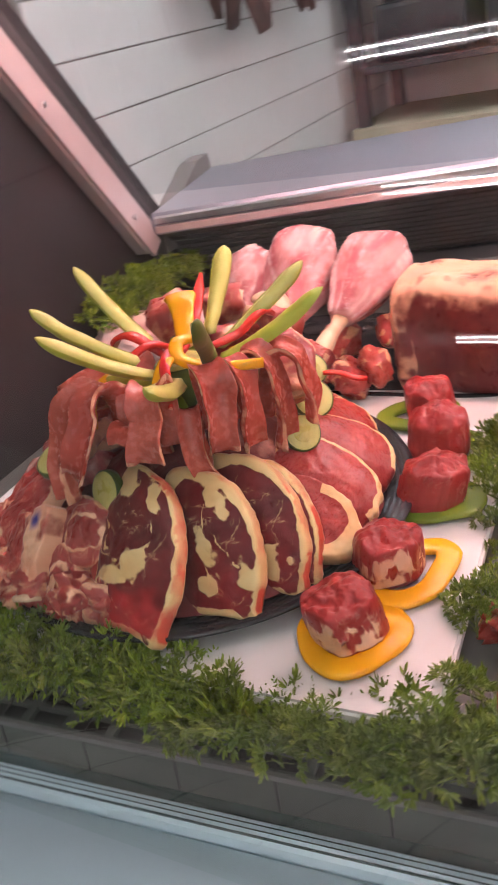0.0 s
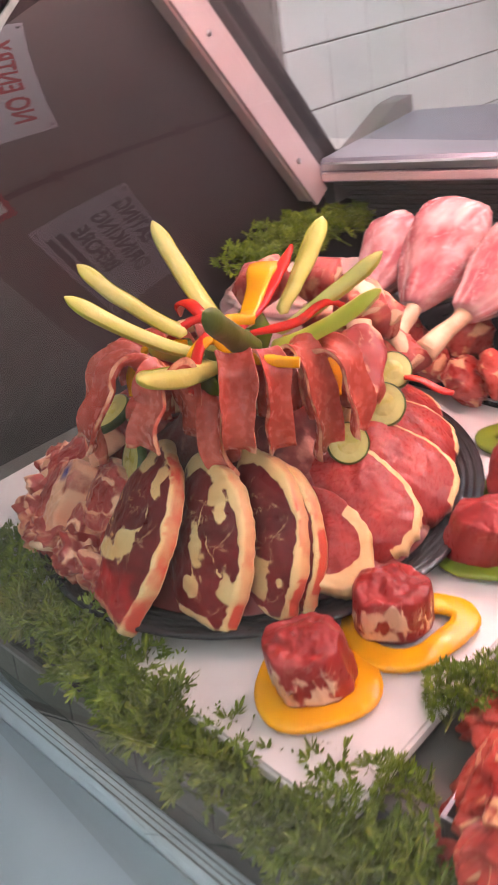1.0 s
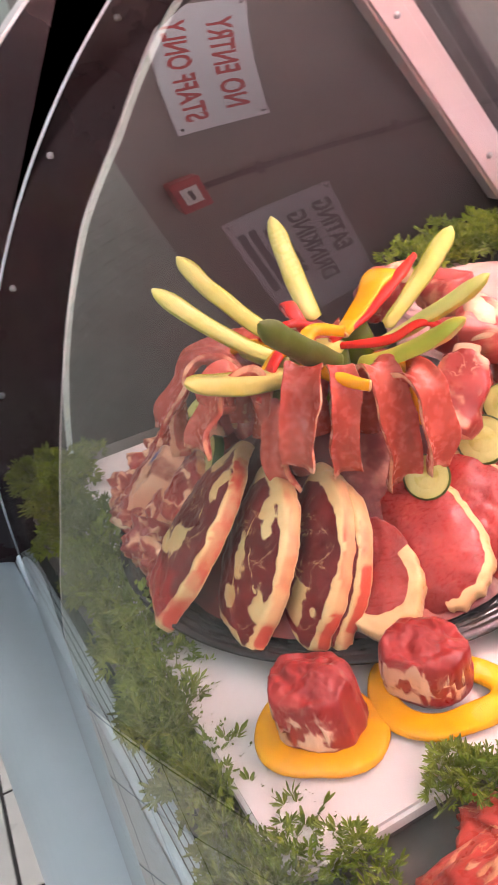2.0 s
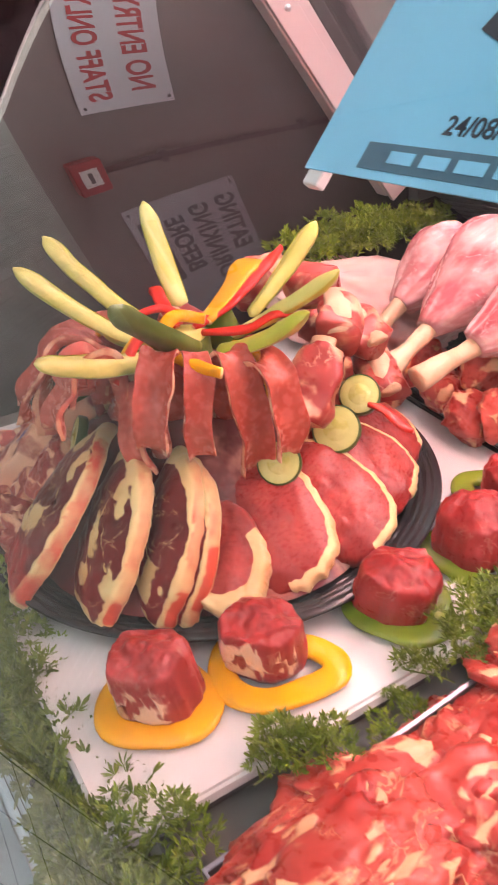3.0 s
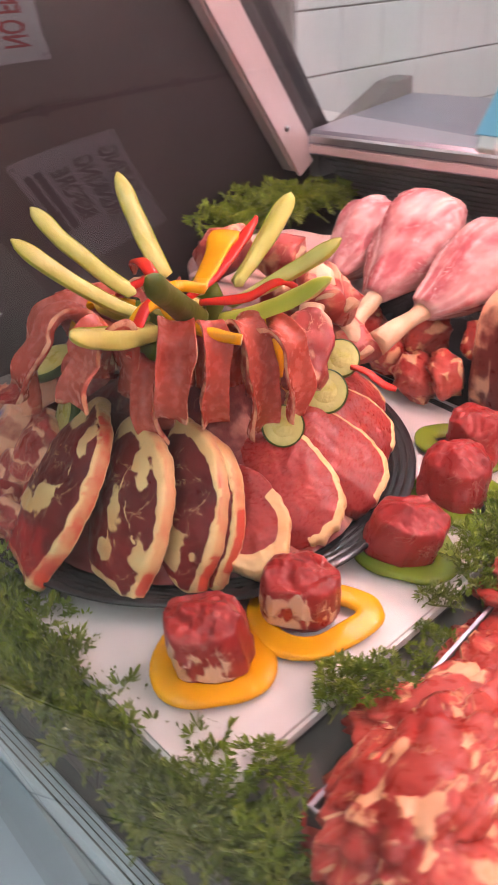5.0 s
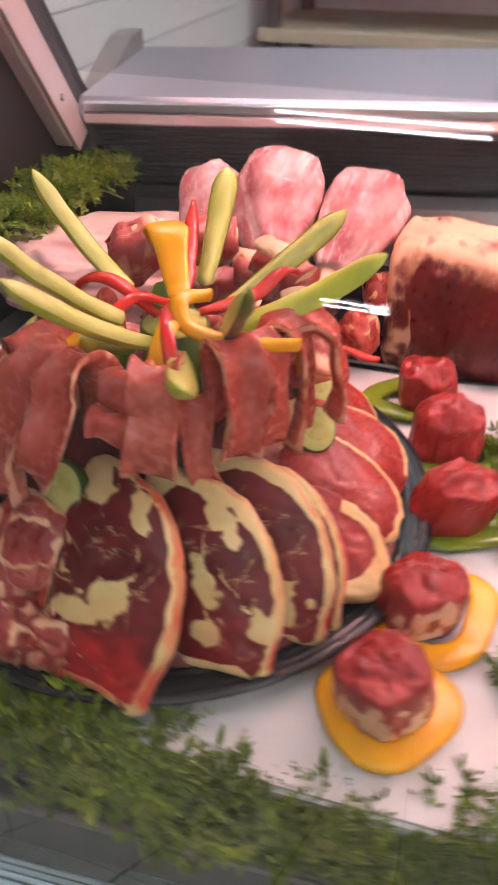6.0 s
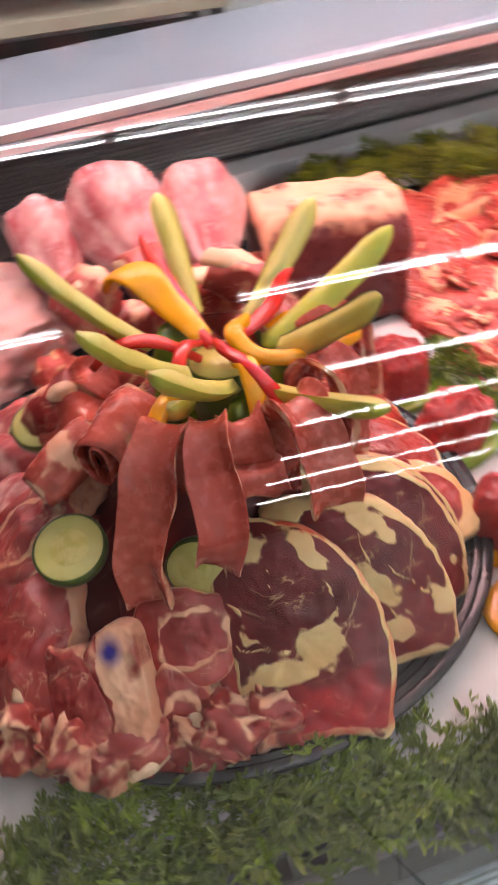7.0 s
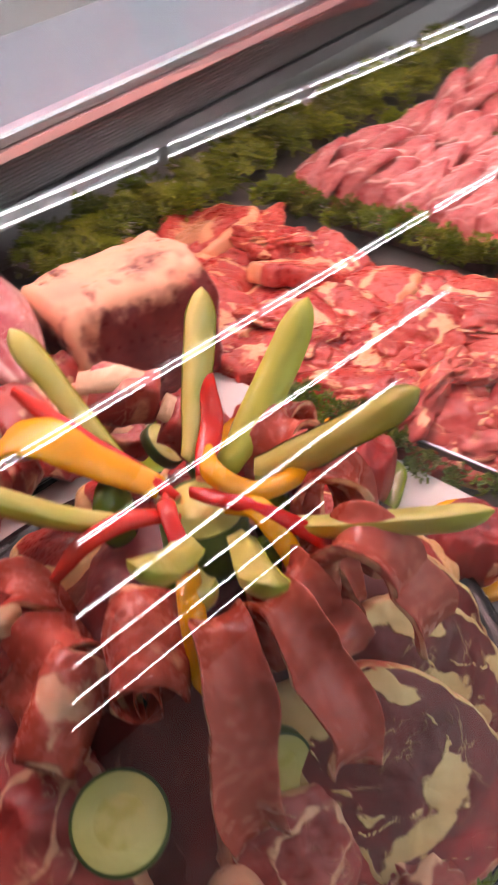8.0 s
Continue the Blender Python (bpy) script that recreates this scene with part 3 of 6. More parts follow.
def arc(offset, a0, a1, n):
    """Points (y, z) on the glass profile, pushed outwards by offset."""
    return [foot(*p, offset) for p in raw_arc(offset, a0, a1, n)]


def raw_arc(offset, a0, a1, n):
    return [(CY + (CR + offset) * math.cos(math.radians(a0 + (a1 - a0) * i / (n - 1))), CZ + (CR + offset) * math.sin(math.radians(a0 + (a1 - a0) * i / (n - 1)))) for i in range(n)]


def extrude_yz(name, prof, x0, x1, material, parent, label="", smooth=False, steps=1):
    V = [(x, y, z) for x in np.linspace(x0, x1, steps + 1) for y, z in prof]
    n = len(prof)
    F = [(s * n + i, s * n + (i + 1) % n, (s + 1) * n + (i + 1) % n, (s + 1) * n + i) for s in range(steps) for i in range(n)]
    ob = from_arrays(name, V, F + [tuple(range(n - 1, -1, -1)), tuple(steps * n + i for i in range(n))], material, parent, smooth, label)
    return ob


# front glass: outer skin reflects, inner skin is clear
A0, A1, NG = 176.0, 116.0, 56
M["glass_in"] = glass("front_glass_inner", (1, 1, 1), 0.0)
nt = M["glass_in"].node_tree
nt.links.new(nt.nodes["Transparent BSDF"].outputs[0], nt.nodes["Material Output"].inputs[0])
go, gi = arc(0.0, A0, A1, NG), arc(-0.006, A0, A1, NG)
V = [(x, y, z) for x in (END_X + 0.012, FAR_X) for y, z in go + gi]
F, idx = [], []
for i in range(NG - 1):
    F.append((i, i + 1, 2 * NG + i + 1, 2 * NG + i)); idx.append(0)
    F.append((NG + i + 1, NG + i, 3 * NG + i, 3 * NG + i + 1)); idx.append(1)
gl = from_arrays("front_glass", V, F, None, counter, True, "clear curved front glass", [M["glass"], M["glass_in"]], idx)
gl.visible_shadow = False


def rim_arc(shift, a0, a1, n, way=-1):
    """Inner line of the end rim's modelled reflection (or, with way 1, outer line of the rim), which widens towards the
    foot.
    """
    out = []
    for i in range(n):
        a = a0 + (a1 - a0) * i / (n - 1)
        r = CR + shift + way * (0.056 + 0.020 * max(0.0, min(1.0, (a - 129) / 10)) + (0.028 if way < 0 else 0.055) * max(0.0, min(1.0, (a - 146) / 26)))
        out.append((CY + r * math.cos(math.radians(a)), CZ + r * math.sin(math.radians(a))))
    return out


# pale strip modelled where the glass mirrors the outer rim's edge
extrude_yz("glass_edge", rim_arc(0.0, A0, A1, NG) + rim_arc(-0.007, A0, A1, NG)[::-1], END_X + 0.0045, END_X + 0.010, M["glass_edge"], counter, "pale strip standing in for the reflected edge of the outer rim")

# end panel, its glossy outer rim and trim
inner = arc(-0.004, 182, 114, 30) + [(0.92, 1.56), (1.23, 1.10), (1.46, 1.06), (1.46, 0.40), (0.38, 0.40)]
extrude_yz("end_panel", inner, END_X - 0.05, END_X, M["end_inner"], counter, "dark inner end panel")


def band(name, o0, o1, x0, x1, material, label=""):
    prof = arc(o1, 199, 114, 40) + arc(o0, 199, 114, 40)[::-1]
    extrude_yz(name, prof, x0, x1, material, counter, label)


# solid black band put where the glass mirrors the outer rim
extrude_yz("end_rim", arc(-0.002, 199, 114, 40) + rim_arc(0.0, 199, 114, 40)[::-1], END_X - 0.06, END_X + 0.004, M["end_dark"], counter, "black band standing in for the reflection of the outer rim")
band("rim_seam", -0.002, 0.001, END_X - 0.06, END_X + 0.002, M["rail"])
extrude_yz("end_rim_outer", rim_arc(0.0, 199, 114, 40, 1) + arc(0.001, 199, 114, 40)[::-1], END_X - 0.06, END_X - 0.001, M["end_dark"], counter, "glossy black outer rim")
extrude_yz("end_trim", rim_arc(0.004, 199, 114, 40, 1) + rim_arc(0.0005, 199, 114, 40, 1)[::-1], END_X - 0.07, END_X - 0.003, M["white_plastic"], counter, "pale outer trim")
for a in (132, 142.5, 152.5, 161, 168):
    y, z = arc(-0.016, a, a + 1, 2)[0]
    V, F, _ = sweep([(END_X + 0.004, y, z), (END_X + 0.007, y, z)], oval(10, 0.004, 0.004), up=(0, 0, 1))
    from_arrays("rivet", V, F, M["steel"], counter)

# front rail: two rounded aluminium noses and the glass channel
def nose(cy, cz, r, a0, a1, n=9):
    return [(cy + r * math.cos(math.radians(a0 + (a1 - a0) * i / (n - 1))), cz + r * math.sin(math.radians(a0 + (a1 - a0) * i / (n - 1)))) for i in range(n)]


extrude_yz("rail", [(0.3205, 0.66), (0.3205, 0.757)] + nose(0.285, 0.705, 0.063, 56, 190, 17) + [(0.222, 0.56), (0.3205, 0.56)], END_X + 0.004, FAR_X, M["rail"], counter, "pale aluminium front rail", True)
extrude_yz("rail_bead", [(0.347, 0.66), (0.347, 0.764), (0.344, 0.768), (0.335, 0.768), (0.326, 0.764), (0.3225, 0.757), (0.3225, 0.66)], END_X + 0.004, FAR_X, M["rail"], counter, "rounded bead that holds the glass")
for y0 in (0.3300, 0.3350, 0.3400):
    extrude_yz("bead_groove", [(y0, 0.75), (y0, 0.7688), (y0 + 0.0008, 0.7689), (y0 + 0.0008, 0.75)], END_X + 0.004, FAR_X, M["glass_foot"], counter)
extrude_yz("glass_foot", [(0.3475, 0.70), (0.3475, 0.757), (0.360, 0.762), (0.360, 0.70)], END_X + 0.004, FAR_X, M["glass_foot"], counter, "dark green lower edge of the glass")
extrude_yz("front_skirt", [(0.28, 0.12), (0.28, 0.555), (0.37, 0.555), (0.37, 0.12)], END_X - 0.03, FAR_X, M["white_plastic"], counter, "pale lower front panel")
extrude_yz("plinth", [(0.34, 0.0), (0.34, 0.12), (1.4, 0.12), (1.4, 0.0)], END_X - 0.03, FAR_X, M["gasket"], counter)

# well of the counter: front apron, slotted air grille, deck, rear vent
DECK = 0.872
extrude_yz("front_apron", [(0.380, 0.70), (0.380, 0.775), (0.391, 0.846), (0.398, 0.846), (0.389, 0.70)], END_X, FAR_X, M["deck"], counter, "grey steel front apron")
gb = bmesh.new()
for y0, y1 in ((0.390, 0.396), (0.4135, 0.4185), (0.436, 0.447)):
    box(gb, END_X, FAR_X, y0, y1, 0.846, 0.852)
for k in range(38):
    x = -0.765 + 0.05 * k
    box(gb, x, x + 0.010, 0.3962, 0.4358, 0.846, 0.8515)
part("air_grille", gb, M["grille"], counter, "slotted grey air grille")
for k in range(19):
    x = -0.740 + 0.10 * k
    extrude_yz("panel_joint", [(0.3795, 0.772), (0.3903, 0.8468), (0.3903, 0.8526), (0.447, 0.8526), (0.447, 0.8515), (0.3925, 0.8515), (0.392, 0.8468), (0.381, 0.772)], x, x + 0.0028, M["gasket"], counter, "dark joint between two panels")
extrude_yz("grille_hem", [(0.388, 0.8465), (0.388, 0.853), (0.3905, 0.8535), (0.393, 0.8525)], END_X, FAR_X, M["dark_steel"], counter, "folded steel hem of the grille")
extrude_yz("grille_duct", [(0.392, 0.81), (0.392, 0.82), (0.445, 0.82), (0.445, 0.81)], END_X, FAR_X, M["gasket"], counter)
extrude_yz("deck", [(0.4475, 0.78), (0.4475, 0.85), (0.452, DECK), (1.50, DECK), (1.50, 0.78)], END_X, FAR_X, M["deck"], counter, "dark grey steel display deck")
extrude_yz("deck_shelf", [(1.25, DECK + 0.001), (1.25, DECK + 0.004), (1.36, DECK + 0.004), (1.36, DECK + 0.001)], END_X, FAR_X, M["steel"], counter, "bright steel strip behind the trays")
# rear vent leans forward: dark slats under the service ledge
extrude_yz("vent_back", [(1.395, 0.80), (1.395, 0.94), (1.225, 1.09), (1.26, 1.09), (1.43, 0.95), (1.43, 0.80)], END_X, FAR_X, M["vent_dark"], counter)
extrude_yz("vent_sill", [(1.340, 0.877), (1.352, 0.925), (1.366, 0.942), (1.394, 0.944), (1.394, 0.877)], END_X, FAR_X, M["steel"], counter, "bright steel sill under the vent")
for k in range(12):
    f = k / 11
    y, z = 1.376 + (1.205 - 1.376) * f, 0.946 + (1.078 - 0.946) * f
    extrude_yz("vent_slat", [(y, z), (y - 0.0120, z + 0.0085), (y - 0.0132, z + 0.0068), (y - 0.0012, z - 0.0018)], END_X, FAR_X, M["dark_steel"], counter)
# service ledge with a rolled front nose
extrude_yz("ledge", [(1.16, 1.092), (1.156, 1.105), (1.158, 1.120), (1.166, 1.128), (1.44, 1.140), (1.46, 1.140), (1.46, 1.06), (1.2, 1.085)], -0.757, FAR_X, M["ledge"], counter, "grey brushed steel service ledge")
extrude_yz("ledge_trim", [(1.146, 1.098), (1.146, 1.109), (1.155, 1.110), (1.155, 1.097)], -0.747, FAR_X, M["frame"], counter)
extrude_yz("ledge_trim", [(1.148, 1.113), (1.149, 1.122), (1.157, 1.124), (1.156, 1.112)], -0.747, FAR_X, M["steel"], counter)
extrude_yz("ledge_end", [(1.19, 1.09), (1.40, 1.165), (1.455, 1.168), (1.455, 1.05), (1.19, 1.05)], -0.797, -0.759, M["dark_steel"], counter)
extrude_yz("rear_body", [(1.40, 0.12), (1.40, 0.79), (1.45, 0.93), (1.46, 1.05), (1.46, 0.12)], END_X, FAR_X, M["white_plastic"], counter)

# the straight members stand slightly askew to the end panel
APRON_SKEW = Matrix.Translation((-0.3, 0.408, -0.046)) @ pose(0, 0, 0, 0, 0, 4.5) @ Matrix.Translation((0.3, -0.40, 0))
FRONT_SKEW = Matrix.Translation((-0.3, 0.433, 0)) @ pose(0, 0, 0, 0, 0, 4.6) @ Matrix.Translation((0.3, -0.40, 0))
REAR_SKEW = Matrix.Translation((-0.3, 1.205, 1.090)) @ pose(0, 0, 0, 0, -1.6, 6.6) @ Matrix.Translation((0.3, -1.15, -1.10))
for ob in counter.children:
    kind = ob.name.split(".")[0]
    if kind in ("rail", "rail_bead", "bead_groove", "glass_foot", "front_skirt"):
        ob.matrix_basis = FRONT_SKEW
    elif kind in ("front_apron", "air_grille", "panel_joint", "grille_hem", "grille_duct"):
        ob.matrix_basis = APRON_SKEW
    elif kind in ("deck_shelf", "vent_back", "vent_sill", "vent_slat", "ledge", "ledge_trim", "ledge_end", "rear_body"):
        ob.matrix_basis = REAR_SKEW

# slanted door post with its gaskets and screws; sliding rear glass behind it
post = Matrix.Translation((END_X - 0.038, 1.148, 1.073)) @ pose(0, 0, 0, 34.5)
pb = box(bmesh.new(), 0.004, 0.062, -0.030, 0.024, -0.012, 0.62, 0.003)
ob = part("door_post", pb, M["frame"], counter, "pink-tinted aluminium door post"); ob.matrix_basis = post
pb = box(bmesh.new(), 0.006, 0.024, -0.052, -0.031, -0.015, 0.62, 0.002)
ob = part("post_bead", pb, M["frame"], counter); ob.matrix_basis = post
pb = box(bmesh.new(), 0.0625, 0.070, -0.028, 0.006, -0.02, 0.62, 0.001)
ob = part("post_face", pb, M["frame"], counter); ob.matrix_basis = post
pb = box(bmesh.new(), 0.006, 0.058, 0.0245, 0.044, 0.006, 0.62, 0.003)
ob = part("door_gasket", pb, M["gasket"], counter, "black rubber gasket"); ob.matrix_basis = post
for zz in (0.06, 0.30):
    V, F, _ = sweep([(0.0705, -0.01, zz), (0.0725, -0.01, zz)], oval(10, 0.0045, 0.0045), up=(0, 0, 1))
    ob = from_arrays("screw", V, F, M["steel"], counter); ob.matrix_basis = post
pb = box(bmesh.new(), 0.06, FAR_X - END_X, 0.044, 0.048, 0.05, 0.60)
ob = part("rear_door_glass", pb, M["door_glass"], counter, "sliding rear glass"); ob.matrix_basis = post
ob.visible_shadow = False

# canopy and the pink display lamp under it
extrude_yz("canopy", [(0.845, 1.522), (0.80, 1.60), (0.95, 1.63), (1.02, 1.56), (0.915, 1.512), (0.90, 1.545), (0.86, 1.545)], END_X, FAR_X, M["frame"], counter, "metal lamp canopy")
for k in range(2):
    V, F, _ = sweep([(-0.68 + 1.05 * k, 0.985, 1.498), (0.32 + 1.05 * k, 0.985, 1.498)], oval(10, 0.014, 0.014))
    from_arrays("display_tube", V, F, M["case_tube"], counter, True, "pinkish fluorescent display tube")

# ---------------------------------------------------------------- preparation area behind the counter
def rack(x, y):
    e = new("steel_rack")
    e.location = (x, y, 0)
    for sx in (0, 1.5):
        for sy in (0, 0.55):
            part("leg", box(bmesh.new(), sx - 0.03, sx + 0.03, sy - 0.03, sy + 0.03, 0, 2.0, 0.004), M["rack"], e)
    for z in (0.62, 1.05, 1.5, 1.9):
        part("shelf", box(bmesh.new(), -0.03, 1.53, -0.03, 0.58, z - 0.03, z, 0.004), M["rack"], e)
    part("worktop", box(bmesh.new(), -0.05, 1.55, -0.06, 0.6, 0.75, 0.80, 0.004), M["beige"], e, "beige worktop edge")
    for k in range(3):
        part("crate", box(bmesh.new(), 0.08 + 0.48 * k, 0.48 + 0.48 * k, 0.02, 0.5, 1.05, 1.28, 0.02), M["rack"], e)
    return tagged(e, "dark metal rack with shelves and a beige worktop", "rack")


rack(-1.28, 3.75)


def hanging_rail():
    e = new("drying_rail")
    e.location = (WALL_X + 0.03, 2.9, 1.72)
    V, F, _ = sweep([(0.12, -0.5, 0), (0.12, 0.5, 0)], oval(8, 0.01, 0.01))
    from_arrays("rod", V, F, M["steel"], e)
    for y in (-0.45, 0.45):
        part("bracket", box(bmesh.new(), -0.03, 0.13, y - 0.01, y + 0.01, -0.012, 0.012), M["steel"], e)
    return tagged(e, "steel hanging rail on the tiled wall", "rail")


hanging_rail()
rng = random.Random(5)
for k in range(13):
    ln = 0.22 + 0.22 * rng.random()
    y = 2.45 + 0.068 * k + 0.02 * rng.random()
    path = [(WALL_X + 0.15 + 0.012 * math.sin(j * 1.3 + k), y + 0.02 * math.sin(j * 0.9 + 2 * k), 1.725 - ln * j / 7) for j in range(8)]
    V, F, _ = sweep(path, oval(8, 0.03, 0.018), up=(1, 0, 0), scale=lambda s: (0.5 + 0.6 * math.sin(2.6 * s + 0.3), 0.7 + 0.4 * math.sin(2.4 * s)), wob=0.012, seed=k)
    tagged(from_arrays("hanging_meat", V, F, M["dried"]), "dark dried strip of meat hanging from a rail", "dried meat", "hanging meat strips")

# ---------------------------------------------------------------- board, trays
def rounded_slab(name, x0, x1, y0, y1, z0, z1, r, material, parent=None, bev=0.003):
    bm = bmesh.new()
    pts = []
    for cx, cy, a0 in ((x1 - r, y1 - r, 0), (x0 + r, y1 - r, 90), (x0 + r, y0 + r, 180), (x1 - r, y0 + r, 270)):
        for k in range(7):
            a = math.radians(a0 + 15 * k)
            pts.append((cx + r * math.cos(a), cy + r * math.sin(a)))
    vs = [bm.verts.new((x, y, z0)) for x, y in pts]
    f = bm.faces.new(vs)
    up = bmesh.ops.extrude_face_region(bm, geom=[f])
    for v in up["geom"]:
        if isinstance(v, bmesh.types.BMVert):
            v.co.z = z1
    bmesh.ops.recalc_face_normals(bm, faces=bm.faces)
    es = [e for e in bm.edges if all(abs(v.co.z - z1) < 1e-6 for v in e.verts)]
    bmesh.ops.bevel(bm, geom=es, offset=bev, segments=2, affect="EDGES")
    return part(name, bm, material, parent)


BOARD = 0.895
slab = rounded_slab("cutting_board", -0.61, 0.0, 0.0, 0.54, BOARD - 0.011, BOARD, 0.02, M["board"])
slab.matrix_basis = pose(-0.094, 0.415, 0, 0, 0, 2.2)
tagged(slab, "white plastic cutting board lying on a dark base", "cutting board")
stand = rounded_slab("board_base", -0.606, -0.004, 0.004, 0.536, DECK + 0.001, BOARD - 0.0115, 0.018, M["gasket"])
stand.matrix_basis = pose(-0.094, 0.415, 0, 0, 0, 2.2)
tagged(stand, "dark plastic base under the white cutting board", "tray base")


def lathe(name, prof, n, material, parent=None, sx=1.0, sy=1.0, smooth=True):
    V = [(r * math.cos(2 * math.pi * i / n) * sx, r * math.sin(2 * math.pi * i / n) * sy, z) for r, z in prof for i in range(n)]
    F = [(k * n + i, k * n + (i + 1) % n, (k + 1) * n + (i + 1) % n, (k + 1) * n + i) for k in range(len(prof) - 1) for i in range(n)]
    return from_arrays(name, V, F + [tuple(range(n - 1, -1, -1))], material, parent, smooth)


def platter(sx, sy, r):
    prof = [(0.02, 0.0), (r - 0.05, 0.0), (r - 0.045, 0.001), (r - 0.03, 0.008)]
    for k in range(4):
        q = r - 0.028 + k * 0.0075
        prof += [(q, 0.012 + 0.002 * k), (q + 0.0025, 0.0155 + 0.002 * k), (q + 0.005, 0.0135 + 0.002 * k)]
    prof += [(r + 0.003, 0.021), (r + 0.004, 0.018), (r + 0.001, 0.016), (r - 0.02, 0.008), (r - 0.045, -0.001), (0.02, -0.001)]
    return lathe("platter", [(a, b + 0.0015) for a, b in prof], 96, M["black_tray"], None, sx, sy)


PC = Vector((-0.41, 0.645, BOARD))
tray1 = platter(1.0, 1.0, 0.228)
tray1.location = PC
tagged(tray1, "round black plastic serving platter with a ridged rim", "platter")
tray2 = platter(1.06, 0.66, 0.215)
for v in tray2.data.vertices:      # rounded rectangle
    r, a = math.hypot(v.co.x / 1.06, v.co.y / 0.66), math.atan2(v.co.y / 0.66, v.co.x / 1.06)
    c, q = math.cos(a), math.sin(a)
    v.co.x, v.co.y = 1.06 * r * math.copysign(abs(c) ** 0.4, c), 0.66 * r * math.copysign(abs(q) ** 0.4, q)
tray2.location = (-0.325, 1.072, BOARD - 0.02)
tagged(tray2, "rectangular black plastic platter under the roast and legs", "platter")

# ---------------------------------------------------------------- centre of the platter: mound, draped strips
HUB = Vector((-0.388, 0.635, 0.0))


def at(angle, r, z):
    a = math.radians(angle)
    return Vector((HUB.x + r * math.cos(a), HUB.y + r * math.sin(a), z))


def mound():
    rings, n = [(0.19, 0.912), (0.165, 0.93), (0.14, 0.952), (0.112, 0.968), (0.085, 0.985), (0.066, 1.01), (0.055, 1.04), (0.035, 1.05), (0.0, 1.045)], 72
    V, F, fat = [], [], []
    for r, z in rings:
        for i in range(n):
            a = 2 * math.pi * i / n
            p = Vector((r * math.cos(a), r * math.sin(a), z))
            d = fbm(p * 22, 4) * 0.010
            V.append((HUB.x - 0.012 + p.x * (1 + d * 5), HUB.y + 0.004 + p.y * (1 + d * 5), z + d * 0.7))
            fat.append(max(0, min(1, 0.2 + 0.6 * fbm(p * 16, 8))))
    for k in range(len(rings) - 1):
        for i in range(n):
            F.append((k * n + i, k * n + (i + 1) % n, (k + 1) * n + (i + 1) % n, (k + 1) * n + i))
    ob = from_arrays("meat_mound", V, F, M["mince"], None, True, fat=fat)
    return tagged(ob, "heaped raw meat under the arranged cuts on the platter", "meat")


mound()


def strip(top, low, wid, seed=0, root=0.026, swing=0.0, cup=0.003, flare=1.0):
    """A slice of meat that arches out from the hub over its shoulder and hangs down like a ribbon, hollow behind."""
    top, low = Vector(top), Vector(low)
    rad = Vector((top.x - HUB.x, top.y - HUB.y, 0)).normalized()
    tan = Vector((-rad.y, rad.x, 0))
    up = Vector((0, 0, 1))
    pts = [top - rad * root - up * 0.062, top - rad * root * 1.05 - up * 0.028, top - rad * root * 0.86 - up * 0.007, top - rad * root * 0.45 + up * 0.002, top - rad * root * 0.06 - up * 0.005, top + rad * 0.003 - up * 0.018, top.lerp(low, 0.62) + rad * 0.005 + tan * swing, low]
    path = bezier(pts, 44)
    k = 30
    sec = oval(k, wid / 2, 0.0036, 5.0)
    sec = [(u, v - cup * (u / (wid / 2)) ** 2) for u, v in sec]
    V, F, S = sweep(path, sec, across=tuple(tan), scale=lambda s: ((0.74 + 0.26 * min(1, s * 2.2)) * (1 + (flare - 1) * s) * (1 + 0.05 * math.sin(9 * s + seed)), 1.0 + 0.3 * math.sin(6 * s + seed)), wob=0.0026, seed=seed * 3 + 1, twist=lambda s: 0.10 * math.sin(4 * s + seed))
    # ragged hem and soft waves across the slice
    V = [v + rad * (0.0022 * math.sin((v - HUB).dot(tan) * 150 + 60 * v.z + seed)) + Vector((0, 0, -0.006 * noise.noise(Vector(((v - HUB).dot(tan) * 90, seed * 3.0, 0))) * max(0, q - 0.8) / 0.2)) for v, (q, j) in zip(V, S)]
    fat = [max(0.0, 0.56 - abs(abs(sec[j][0]) - wid / 2) / 0.0012 + 0.3 * fbm(Vector(v) * 60, seed)) + (0.40 if q > 0.975 else 0) + 0.16 * fbm(Vector(v) * 38, seed) for v, (q, j) in zip(V, S)]
    ob = from_arrays("meat_strip", V, F, M["strip"], None, True, fat=fat)
    return tagged(ob, "thin pinkish slice of raw meat draped over the mound", "meat strip", "draped meat strips")


